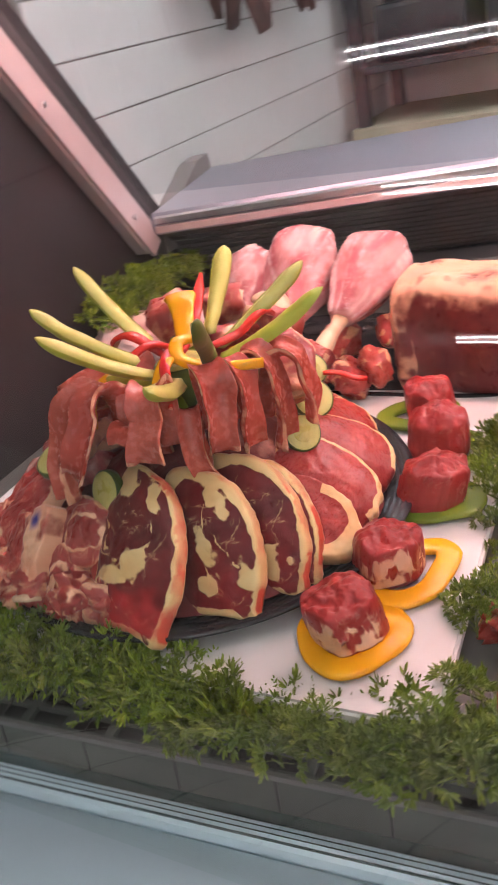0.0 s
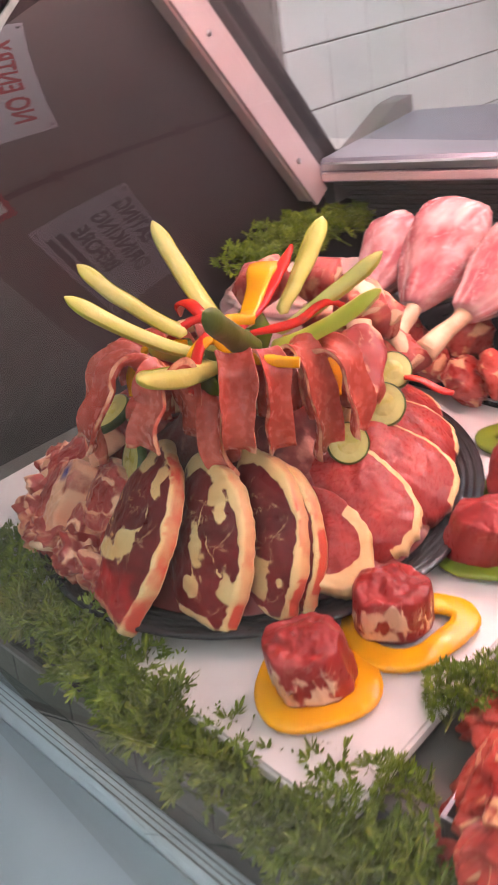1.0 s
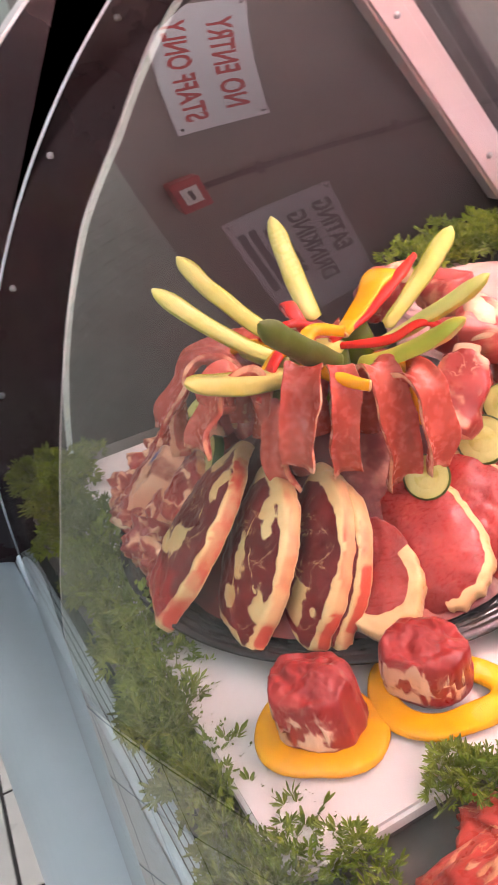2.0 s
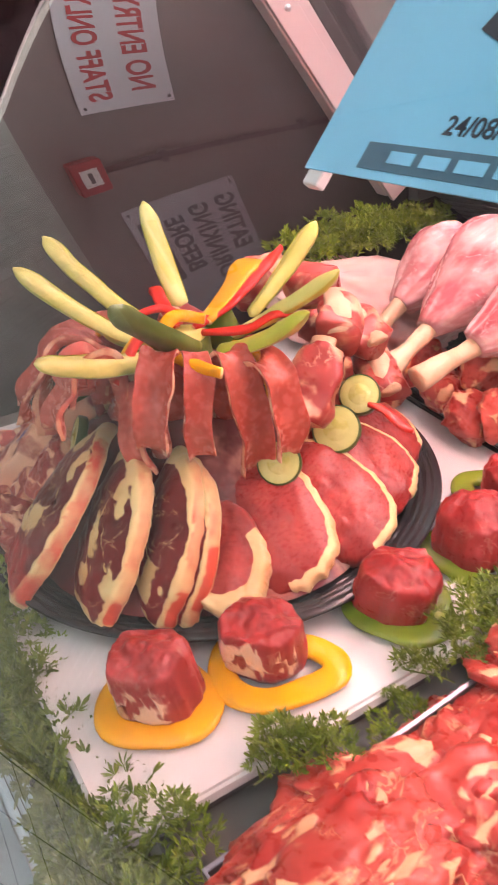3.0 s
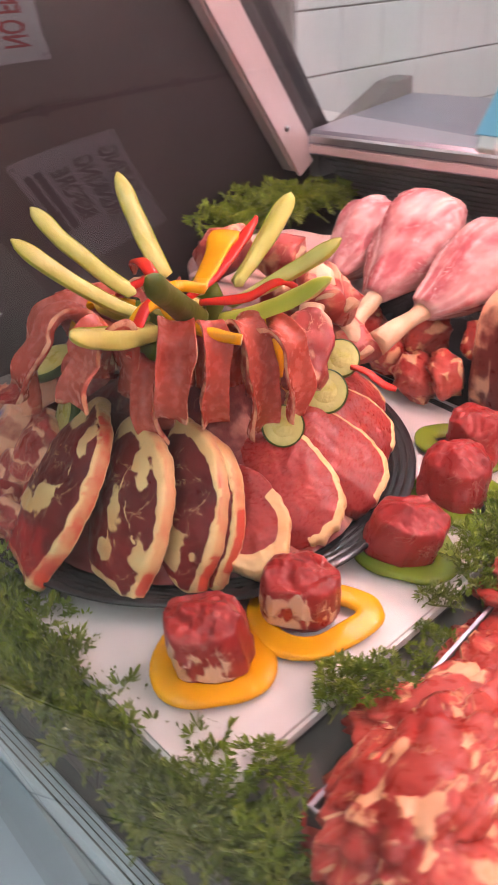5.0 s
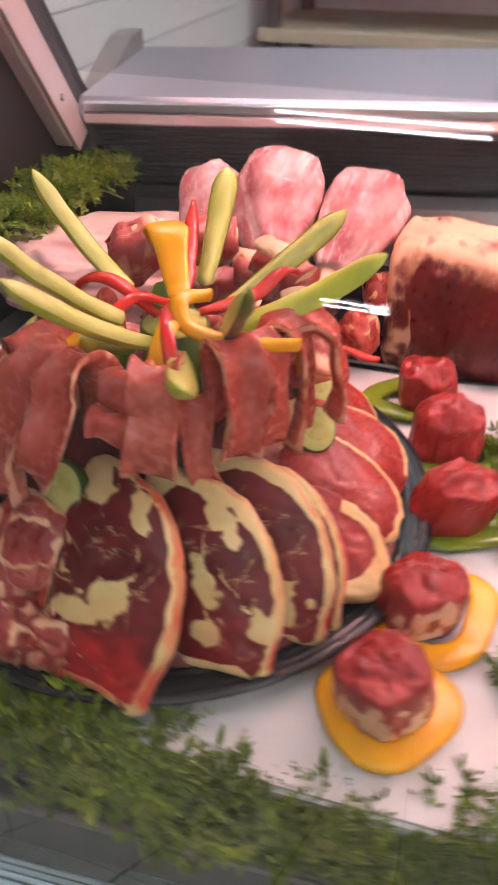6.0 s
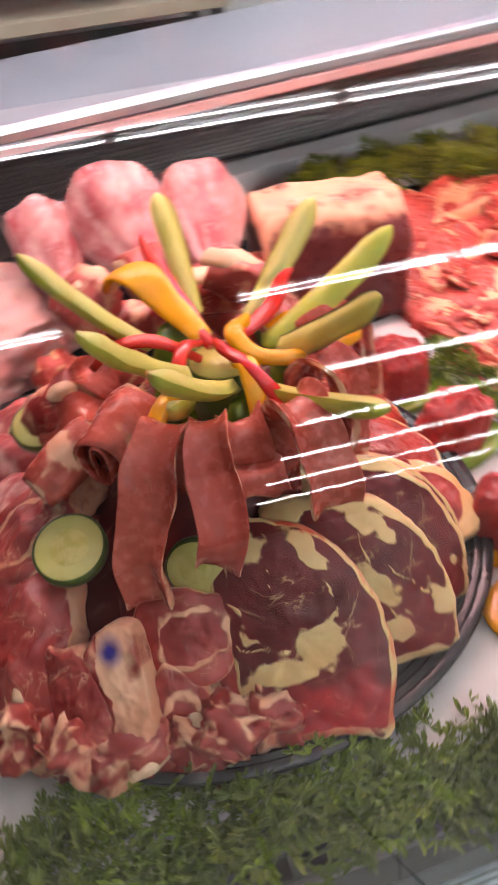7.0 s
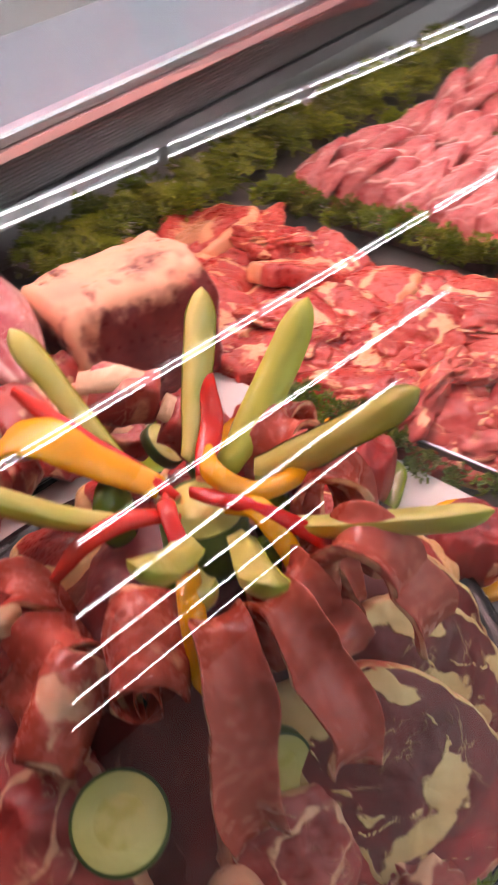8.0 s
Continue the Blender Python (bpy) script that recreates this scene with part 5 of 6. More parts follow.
# ---------------------------------------------------------------- cucumber and pepper bouquet
def spear(base, tip, w=0.016, bow=0.008, roll=0.0, seed=0, skin="cuke_skin"):
    """A cucumber spear: pale flesh with a ridge, dark skin along its back."""
    w, b, t = w * 0.76, Vector(base), Vector(tip)
    mid = (b + t) / 2 + Vector((0, 0, -bow))
    path = bezier([b, b.lerp(mid, 0.5) + Vector((0, 0, -bow * 0.3)), mid, mid.lerp(t, 0.5) + Vector((0, 0, -bow * 0.3)), t], 26)
    env = lambda s: max(0.10, min(0.72 + 0.28 * math.sin(min(1.0, s * 1.6) * math.pi / 2), (1 - (1 - (1 - s) / 0.16) ** 2) ** 0.5 * (0.80 + 0.2 * (1 - s) / 0.16) if s > 0.84 else 1.0, (1 - (1 - s / 0.06) ** 2) ** 0.5 if s < 0.06 else 1.0))
    sec = [(-w, 0.0), (-w * 0.5, 0.0030), (0, 0.0062), (w * 0.5, 0.0030), (w, 0.0), (w * 0.86, -0.0035), (w * 0.48, -0.0065), (0, -0.0078), (-w * 0.48, -0.0065), (-w * 0.86, -0.0035)]
    tw = lambda s: math.radians(roll)
    V, F, S = sweep(path, sec, scale=lambda s: (env(s) * (0.92 + 0.1 * math.sin(4 * s + seed)), env(s)), twist=tw, wob=0.0009, seed=seed)
    ob = from_arrays("cucumber_spear", V, F, M["cuke_flesh"])
    k = [(u * 1.07, v * 1.06 + 0.0004) for u, v in [sec[4]] + sec[5:] + [sec[0]]]
    V, F, S = sweep(path, k, scale=lambda s: (env(s) * (0.92 + 0.1 * math.sin(4 * s + seed)) * 1.01, env(s) * 1.03), twist=tw, wob=0.0009, seed=seed, closed_section=False)
    from_arrays("skin", V, F, M[skin], ob, label="green cucumber skin")
    return tagged(ob, "pale green cucumber spear standing out of the bouquet", "cucumber spear", "cucumber spears")


HB = Vector((-0.385, 0.636, 1.078))
spear((-0.428, 0.645, 1.098), (-0.504, 0.652, 1.181), 0.0150, 0.006, 8, 1)
spear((-0.412, 0.600, 1.100), (-0.473, 0.543, 1.177), 0.0140, 0.006, -20, 2)
spear((-0.384, 0.594, 1.088), (-0.440, 0.506, 1.167), 0.0150, 0.007, -15, 3)
spear((-0.390, 0.696, 1.086), (-0.398, 0.779, 1.156), 0.0135, 0.003, 15, 4)
spear((-0.362, 0.662, 1.086), (-0.284, 0.727, 1.150), 0.0125, 0.003, 20, 5)
spear((-0.352, 0.645, 1.080), (-0.242, 0.672, 1.142), 0.0150, 0.008, 200, 6)
spear((-0.366, 0.592, 1.083), (-0.318, 0.482, 1.130), 0.0150, 0.004, -40, 7)
spear((-0.345, 0.622, 1.088), (-0.301, 0.540, 1.163), 0.0150, 0.003, 62, 8, "cuke_dark")
spear((-0.415, 0.612, 1.07), (-0.430, 0.568, 1.098), 0.0150, 0.003, 30, 9)

# cucumber stub that holds the bouquet
def stub():
    V, F, _ = sweep([(HB.x, HB.y - 0.01, 1.036), (HB.x, HB.y - 0.01, 1.05), (HB.x, HB.y - 0.012, 1.088)], oval(24, 0.026, 0.026), scale=lambda s: (1.0, 1.0))
    ob = from_arrays("cucumber_stub", V, F, M["cuke_dark"])
    V, F, _ = sweep([(HB.x, HB.y - 0.012, 1.0882), (HB.x, HB.y - 0.012, 1.0895)], oval(24, 0.0235, 0.0235))
    from_arrays("flesh", V, F, M["cuke_flesh"], ob)
    return tagged(ob, "upright dark green cucumber stub at the centre of the bouquet", "cucumber")


stub()
for k, (a, r, z, tl) in enumerate([(-140, 0.045, 1.065, 50), (-80, 0.05, 1.06, 40), (-30, 0.045, 1.07, 40), (120, 0.045, 1.07, 40)]):
    V, F, _ = sweep([at(a, r, z - 0.022), at(a, r + 0.006, z), at(a, r + 0.004, z + 0.022)], oval(16, 0.017, 0.010), up=(math.cos(math.radians(a)), math.sin(math.radians(a)), 0), scale=lambda s: ((0.7 + 0.5 * math.sin(math.pi * s)),) * 2)
    tagged(from_arrays("green_pepper_piece", V, F, M["pep_g"]), "dark green pepper piece tucked into the bouquet", "pepper piece", "green pepper pieces")


def pepper(pts, color, w=0.009, t=0.0025, seed=0, up=(0, 0, 1), wide=None):
    path = bezier(pts, 26)
    w, t = w * 0.78, t * 1.25
    sec = oval(14, w, t, 2.4)
    V, F, S = sweep(path, sec, up=up, scale=lambda s: ((wide(s) if wide else min(1, 0.45 + 3 * s, 0.35 + 3.2 * (1 - s))), 1.0), wob=0.0014, seed=seed)
    nf = len(sec)
    inside = {"y": M["pep_in"], "r": M["pep_rin"], "g": M["pep_gin"]}[color]
    idx = []
    for i in range(len(path) - 1):
        for j in range(nf):
            idx.append(1 if sec[j][1] < -t * 0.5 and sec[(j + 1) % nf][1] < -t * 0.5 else 0)
    ob = from_arrays("pepper_strip", V, F, None, None, True, "", [M["pep_" + color], inside], idx + [1, 1])
    nm = {"y": "yellow", "r": "red", "g": "green"}[color]
    return tagged(ob, "curved strip of glossy %s pepper in the bouquet" % nm, "pepper strip", "pepper strips")


pepper([(-0.362, 0.640, 1.108), (-0.376, 0.618, 1.112), (-0.362, 0.598, 1.102), (-0.325, 0.598, 1.097), (-0.287, 0.616, 1.092)], "y", 0.0085, 0.0040, 1)
pepper([(-0.392, 0.652, 1.092), (-0.412, 0.688, 1.106), (-0.424, 0.710, 1.118), (-0.438, 0.730, 1.118), (-0.452, 0.738, 1.100)], "y", 0.022, 0.0030, 2, (-0.35, 0.45, 0.8), lambda s: min(1, 0.45 + 1.0 * s, 0.4 + 4 * (1 - s)))
pepper([(-0.380, 0.610, 1.094), (-0.374, 0.588, 1.104), (-0.374, 0.566, 1.088), (-0.372, 0.556, 1.062)], "y", 0.009, 0.003, 3)
pepper([(-0.415, 0.60, 1.09), (-0.435, 0.575, 1.094), (-0.448, 0.556, 1.075), (-0.45, 0.55, 1.05)], "y", 0.009, 0.003, 4)
pepper([(-0.345, 0.655, 1.085), (-0.318, 0.664, 1.088), (-0.302, 0.668, 1.065), (-0.298, 0.668, 1.035)], "y", 0.010, 0.003, 5)
pepper([(-0.390, 0.640, 1.090), (-0.398, 0.680, 1.100), (-0.410, 0.720, 1.116), (-0.420, 0.752, 1.132)], "r", 0.008, 0.003, 6)
pepper([(-0.400, 0.628, 1.090), (-0.425, 0.625, 1.112), (-0.455, 0.632, 1.112), (-0.475, 0.640, 1.092)], "r", 0.0085, 0.0025, 7)
pepper([(-0.372, 0.640, 1.092), (-0.340, 0.665, 1.098), (-0.322, 0.690, 1.112), (-0.315, 0.705, 1.104)], "r", 0.0095, 0.0025, 8)
pepper([(-0.388, 0.628, 1.102), (-0.380, 0.600, 1.106), (-0.366, 0.572, 1.098), (-0.352, 0.548, 1.078)], "r", 0.007, 0.0028, 9)
pepper([(-0.398, 0.64, 1.096), (-0.41, 0.62, 1.108), (-0.42, 0.60, 1.104), (-0.43, 0.585, 1.09)], "r", 0.007, 0.0025, 10)
pepper([(-0.30, 0.765, 1.008), (-0.285, 0.772, 1.006), (-0.268, 0.776, 0.998), (-0.255, 0.782, 0.994)], "r", 0.006, 0.002, 11)


def cuke_slice(c, nrm, r=0.0215, seed=0):
    z = Vector(nrm).normalized()
    m = Matrix.Translation(c) @ z.to_track_quat("Z", "Y").to_matrix().to_4x4()
    prof = [(0.0, 0.0), (r * 0.55, 0.0003), (r * 0.93, 0.0), (r * 0.955, -0.0004), (r * 0.955, -0.0086), (0.0, -0.009)]
    ob = lathe("cucumber_slice", [(max(a, 1e-4), b) for a, b in prof], 40, M["cuke_slice"])
    sk = lathe("skin", [(r * 0.925, -0.009), (r, -0.0082), (r, -0.0006), (r * 0.925, 0.0004)], 40, M["cuke_rind"], ob)
    sk["label"] = "dark green cucumber skin"
    core = lathe("seed_core", [(0.0001, 0.0006), (r * 0.5, 0.0006), (r * 0.53, 0.0002)], 24, M["cuke_core"], ob)
    ob.matrix_basis = m
    return tagged(ob, "round cucumber slice with a dark green rind", "cucumber slice", "cucumber slices")


cuke_slice((-0.282, 0.657, 0.995), (0.75, -0.60, 0.70), 0.0195)
cuke_slice((-0.298, 0.727, 0.997), (0.65, -0.60, 0.75), 0.0225)
cuke_slice((-0.313, 0.764, 1.014), (0.65, -0.55, 0.75), 0.0195)
cuke_slice((-0.515, 0.554, 1.013), (-0.10, -0.35, 0.95), 0.0255)
cuke_slice((-0.526, 0.664, 1.040), (0.0, -0.45, 0.90), 0.0200)
cuke_slice((-0.436, 0.522, 0.998), (-0.25, -0.9, 0.45), 0.0205)
cuke_slice((-0.545, 0.74, 1.0), (-0.6, 0.2, 0.85), 0.021)

# ---------------------------------------------------------------- fillet medallions on pepper rings
def medallion(x, y, seed, color, fat_dir, fatness, sc=1.0, ring=(0.0, 0.0), rs=(1.0, 1.0), rot=0.0):
    rim = lambda a: (0.0325 * sc * math.cos(a) * (1 + 0.07 * math.cos(2 * a + seed) + 0.05 * math.sin(3 * a + 2 * seed)), 0.0315 * sc * math.sin(a) * (1 + 0.06 * math.sin(2 * a + seed) - 0.05 * math.cos(5 * a + seed)))
    way = math.atan2(fat_dir[1], fat_dir[0])

    def cap(x, y, r, a, h):
        v = 0.42 - min(seg_d(x, y, 0.0, 0.004, 0.02 * math.cos(seed), 0.02 * math.sin(seed)), seg_d(x, y, 0.004, 0.0, -0.016 * math.sin(seed), 0.02 * math.cos(seed))) / 0.0022
        if fat_dir[2] > -0.9 and abs(h) < 0.97 and math.cos(a - way) > 0.62 - 0.8 * fatness:
            v = max(v, 0.62 + 0.62 * fbm((2.6 * a, 1.5 * h, seed), seed) + 0.22 * fbm((9.0 * a, 3.0 * h, 2), seed) - 1.5 * max(0.0, h - 0.55))
        return max(0.0, min(1.0, v))

    ob = steak("fillet_medallion", rim, 0.052 * sc, M["fillet"], cap, "thick bright red fillet medallion resting on a pepper ring", "medallion", seed, 0.0060, lambda c: (c.x * (1 - 1.0 * c.z) + 0.16 * c.z * math.cos(seed), c.y * (1 - 1.0 * c.z) + 0.16 * c.z * math.sin(seed), c.z - 9.0 * (c.x * c.x + c.y * c.y) * (1 if c.z > 0 else 0)), 96, None, 0.05)
    tagged(ob, group="fillet medallions on the board")
    ob.matrix_basis = pose(x, y, BOARD + 0.0045 + 0.026 * sc, 5 * math.sin(seed), 5 * math.cos(2 * seed), 0)
    n, P = 48, []
    for i in range(n):
        a = 2 * math.pi * i / n
        r = 0.036 * (1 + 0.10 * math.cos(3 * a + seed) + 0.05 * math.sin(2 * a))
        p = Vector((r * rs[0] * math.cos(a), r * rs[1] * math.sin(a), 0))
        p.rotate(Euler((0, 0, math.radians(rot))))
        P.append((x + ring[0] + p.x, y + ring[1] + p.y, BOARD + 0.006))
    V, F, S = sweep(P, oval(14, 0.0115, 0.0040, 3), closed=True, wob=0.0015, seed=seed)
    rg = from_arrays("pepper_ring", V, F, M["pep_" + color])
    tagged(rg, "glossy %s pepper ring lying on the white board" % ("yellow" if color == "y" else "green"), "pepper ring", "pepper rings on the board")


medallion(-0.187, 0.489, 61, "y", (0.3, -0.9, -0.25), 0.36, 0.98, (0.004, -0.003), (1.02, 0.95))
medallion(-0.176, 0.575, 62, "y", (0.65, -0.75, -0.1), 0.44, 0.98, (0.013, 0.000), (1.22, 0.86), 45)
medallion(-0.166, 0.694, 63, "g", (0, 0, -1), 0.1, 1.0, (0.004, 0.002), (0.95, 0.9))
medallion(-0.186, 0.792, 64, "g", (0, 0, -1), 0.1, 1.02, (0.010, 0.0), (1.05, 0.9))
medallion(-0.214, 0.868, 65, "g", (0, 0, -1), 0.1, 0.95, (-0.014, 0.004), (1.1, 0.9))

# ---------------------------------------------------------------- legs, pork slab and roast behind
def leg(top, knee, tip, w, seed):
    top, knee, tip = Vector(top), Vector(knee), Vector(tip)
    back = top + (top - knee) * 0.55
    path = bezier([back + Vector((0, 0, -0.035)), top, top.lerp(knee, 0.5), knee], 34)
    prof = lambda s: 0.10 + 0.92 * (math.sin(math.pi * min(1, 0.01 + s * 0.93)) ** 0.75) * (1.0 - 0.38 * s)
    V, F, S = sweep(path, oval(30, w, w * 0.95, 2.05), scale=lambda s: (max(0.1, prof(s)),) * 2, wob=0.002, seed=seed)
    V = [v + Vector(noise.noise_vector(v * 13 + Vector((seed, 0, 0)))) * 0.008 for v in V]
    V = [v + (path[i // 30] - v) * (0.09 * max(0, math.cos(2 * (i % 30) * 0.2094 + seed + 2.0 * (i // 30) / 34)) ** 8 - 0.07 * math.cos(5 * (i % 30) * 0.2094 + 2 * seed + 1.2 * (i // 30) / 34)) for i, v in enumerate(V)]
    fat = [max(0, min(1, 0.36 + 0.6 * fbm(Vector((1.1 * s, 4.2 * math.cos(j * 0.2094), 4.2 * math.sin(j * 0.2094))), seed, 4))) for s, j in S]
    ob = from_arrays("lamb_shank", V, F, M["leg"], None, True, fat=fat)
    V, F, _ = sweep(bezier([knee.lerp(top, 0.25), knee, knee.lerp(tip, 0.6), tip], 14), oval(14, 0.0125, 0.012), scale=lambda s: (1.15 - 0.35 * math.sin(math.pi * min(1, s * 1.1)),) * 2, wob=0.002, seed=seed)
    from_arrays("bone", V, F, M["bone"], ob, label="bare pale shank bone")
    return tagged(ob, "pink lamb leg with a bare shank bone", "lamb leg", "lamb legs on the black platter")


leg((-0.510, 1.035, 1.040), (-0.492, 0.950, 1.000), (-0.486, 0.900, 0.972), 0.047, 71)
leg((-0.432, 1.045, 1.056), (-0.405, 0.925, 1.005), (-0.398, 0.862, 0.978), 0.060, 72)
leg((-0.325, 1.050, 1.042), (-0.340, 0.930, 1.005), (-0.347, 0.858, 0.985), 0.056, 73)

ob = chunk("pork_slab", (0.145, 0.105, 0.052), M["pork"], "large pale pink pork belly slab", "pork slab", 81, 0.16, 0.55, 5, 0.9)
ob.matrix_basis = pose(-0.640, 1.0, BOARD + 0.05, 0, 0, 12)
for k, (x, y, z, s) in enumerate([(-0.385, 0.93, 0.945, 0.8), (-0.335, 0.925, 0.935, 0.9), (-0.30, 0.93, 0.95, 0.75), (-0.46, 0.90, 0.935, 0.9), (-0.52, 0.90, 0.94, 0.9), (-0.36, 0.965, 0.97, 0.9), (-0.285, 0.965, 0.985, 0.7), (-0.43, 0.94, 0.96, 0.9)]):
    ob = chunk("meat_chunk", (0.034 * s, 0.03 * s, 0.026 * s), M["tray_meat"], "small raw red meat chunk on the black platter", "meat chunk", 90 + k, 0.3, 0.3, 3)
    tagged(ob, group="small meat chunks")
    ob.matrix_basis = pose(x, y, z - 0.012, 20 * k, 35 * k, 50 * k)


def roast():
    m = 72
    V, F, fat = [], [], []
    L, W, H = 0.168, 0.128, 0.162
    sec = oval(m, W / 2, H / 2, 3.6)
    rings = [0.0, 0.35, 0.7, 0.9, 0.97] + [1.0] * 44 + [0.97, 0.9, 0.7, 0.35, 0.0]
    xs = [-L / 2] * 4 + [-L / 2 + 0.004] + list(np.linspace(-L / 2 + 0.008, L / 2 - 0.008, 44)) + [L / 2 - 0.004] + [L / 2] * 4
    for sc, x in zip(rings, xs):
        for j, (u, v) in enumerate(sec):
            p = Vector((x, u * sc, v * sc))
            d = fbm(p * 18, 77) * 0.008 + fbm(p * 50, 5) * 0.002
            V.append(p + Vector((d * 0.6, u * d * 9, v * d * 9)))
            top = p.z / (H / 2)
            f = min(0.74, (top - 0.56) * 2.6) + 0.42 * fbm(Vector((p.x * 12, p.y * 34, p.z * 14)), 3) + 0.2 * fbm(p * 60, 4)
            if p.y > 0.04:
                f = max(f, 0.6)
            if p.x < -L / 2 + 0.03:
                f = max(f, 0.62 + 1.0 * fbm(p * 26, 9))
            fat.append(max(0, min(1, f)))
    for i in range(len(rings) - 1):
        for j in range(m):
            F.append((i * m + j, i * m + (j + 1) % m, (i + 1) * m + (j + 1) % m, (i + 1) * m + j))
    ob = from_arrays("beef_roast", V, F, M["roast"], None, True, fat=fat)
    ob.matrix_basis = pose(-0.192, 0.996, BOARD - 0.017 + 0.084, 0, 0, -3)
    return tagged(ob, "large dark red beef roast with an orange fat cap", "beef roast")


roast()

# ---------------------------------------------------------------- steel trays of cut meat
TRAY_W, TRAY_L = 0.27, 0.385


def steel_tray(x, y, turn):
    e = new("steel_tray")
    e.matrix_basis = pose(x, y, DECK, 0, 0, turn)
    w, l, h = TRAY_W, TRAY_L, 0.024
    part("base", box(bmesh.new(), 0.004, w - 0.004, 0.004, l - 0.004, 0.001, 0.0025), M["tray_dark"], e)
    for d in ((0, 0.003, 0, l), (w - 0.003, w, 0, l), (0.0031, w - 0.0031, 0, 0.003), (0.0031, w - 0.0031, l - 0.003, l)):
        part("wall", box(bmesh.new(), *d, 0.001, h, 0.0005), M["tray_dark"], e)
        part("rim", box(bmesh.new(), d[0] - 0.0003, d[1] + 0.0003, d[2] + 0.0005, d[3] - 0.0005, h + 0.0002, h + 0.0018, 0.0005), M["ledge"], e, "bright rolled rim")
    tagged(e, "shallow stainless steel tray of cut meat", "tray", "meat trays")
    return pose(x, y, 0, 0, 0, turn)


protos = []
for k in range(5):
    protos.append(chunk("beef_cut", (0.058 + 0.004 * k, 0.044, 0.026), M["tray_meat"], "raw red beef cut with fat seams in a steel tray", "beef cut", 120 + k, 0.24, 0.10 + 0.05 * k, 5, 0.0, None, None, 1.0, 0.75, 0.30, 0.7))


def cut_fat(k):
    def f(x, y, r, a, h):
        v = (r - 0.84) * 8 if math.cos(a + 1.3 * k) > 0 else 0.0
        v = max(v, 0.85 - seg_d(x, y, -0.045, 0.03 * math.cos(k), 0.05, 0.03 * math.sin(2 * k)) / 0.013 + 0.3 * fbm((x * 60, y * 60, 0), k), bump2(x, y, 0.02 * math.cos(2 * k), 0.03 * math.sin(k), 0.012 if k % 3 else 0.032, 0.02 if k % 3 else 0.042, k))
        return max(0.0, min(1.0, v))
    return f


for k in range(6):
    p = steak("beef_cut", rump_outline(0.052 + 0.003 * k, 0.068), 0.026, M["tray_meat"], cut_fat(k), "raw red beef steak with orange fat seams in a tray", "beef cut", 140 + k, 0.0034, bent(0.6 + 0.6 * (k % 3)), 96, None, 0.08)
    protos.append(p)
chops_p = []
for k in range(4):
    p = steak("rib_chop", lambda a, k=k: (0.036 * math.cos(a) * (1 + 0.3 * math.sin(a)), 0.070 * math.sin(a) + 0.008 * math.sin(2 * a + k)), 0.011, M["chop"], lambda x, y, r, a, h, k=k: max(0, min(1, max((r - 0.8) * 6 if math.cos(a - 0.4) > -0.2 else 0, 0.85 - seg_d(x, y, -0.02, -0.03, 0.02, 0.03) / 0.006, 0.9 if (abs(h) < 0.9 and math.cos(a) > 0) else 0))), "pink chop with a pale fat edge, stacked in a row", "chop", 160 + k, 0.004, bent(2.0))
    chops_p.append(p)
rng = random.Random(11)
used = set()


def drop(p, m):
    if p.name in used:
        return copy_thing(p, m)
    used.add(p.name)
    p.matrix_basis = m
    return p


def fill(m, x0, x1, y0, y1, group, nx, ny, base):
    for iy in range(ny):
        for ix in range(nx):
            x = x0 + (ix + 0.5 + rng.uniform(-0.2, 0.2)) * (x1 - x0) / nx
            y = y0 + (iy + 0.5 + rng.uniform(-0.2, 0.2)) * (y1 - y0) / ny
            o = drop(protos[rng.randrange(len(protos))], m @ pose(x, y, base + rng.uniform(-0.006, 0.008), rng.uniform(-22, 22), rng.uniform(-22, 22), rng.uniform(0, 360)) @ Matrix.Diagonal((1.08, 1.08, 1.0, 1)))
            tagged(o, group=group)


def row_of_chops(x0, x1, y0, y1, group, rows, per, base):
    for r in range(rows):
        for k in range(per):
            x = x0 + (r + 0.5 + rng.uniform(-0.1, 0.1)) * (x1 - x0) / rows
            y = y0 + (k + 0.5) * (y1 - y0) / per
            o = drop(chops_p[rng.randrange(4)], pose(x, y, base + 0.004 * rng.random(), -44 + rng.uniform(-12, 12), rng.uniform(-18, 18), rng.uniform(-30, 30) + 55))
            tagged(o, group=group)


for x, y, turn, place, kind in ((-0.050, 0.458, 6, "front tray", 0), (-0.092, 0.856, 5, "rear tray", 0), (0.272, 0.448, 1, "second front tray", 0), (0.268, 0.848, 0, "second rear tray", 1), (0.605, 0.445, 0, "third front tray", 0), (0.605, 0.846, 0, "third rear tray", 1)):
    m = steel_tray(x, y, turn)
    if kind:
        row_of_chops(x + 0.01, x + 0.26, y + 0.015, y + 0.375, "chops in the " + place, 3, 9, 0.925)
    else:
        fill(m, 0.006, 0.262, 0.006, 0.385, "cuts in the " + place, 4, 5, 0.886)
        fill(m, 0.030, 0.255, 0.020, 0.365, "cuts in the " + place, 3, 4, 0.900)

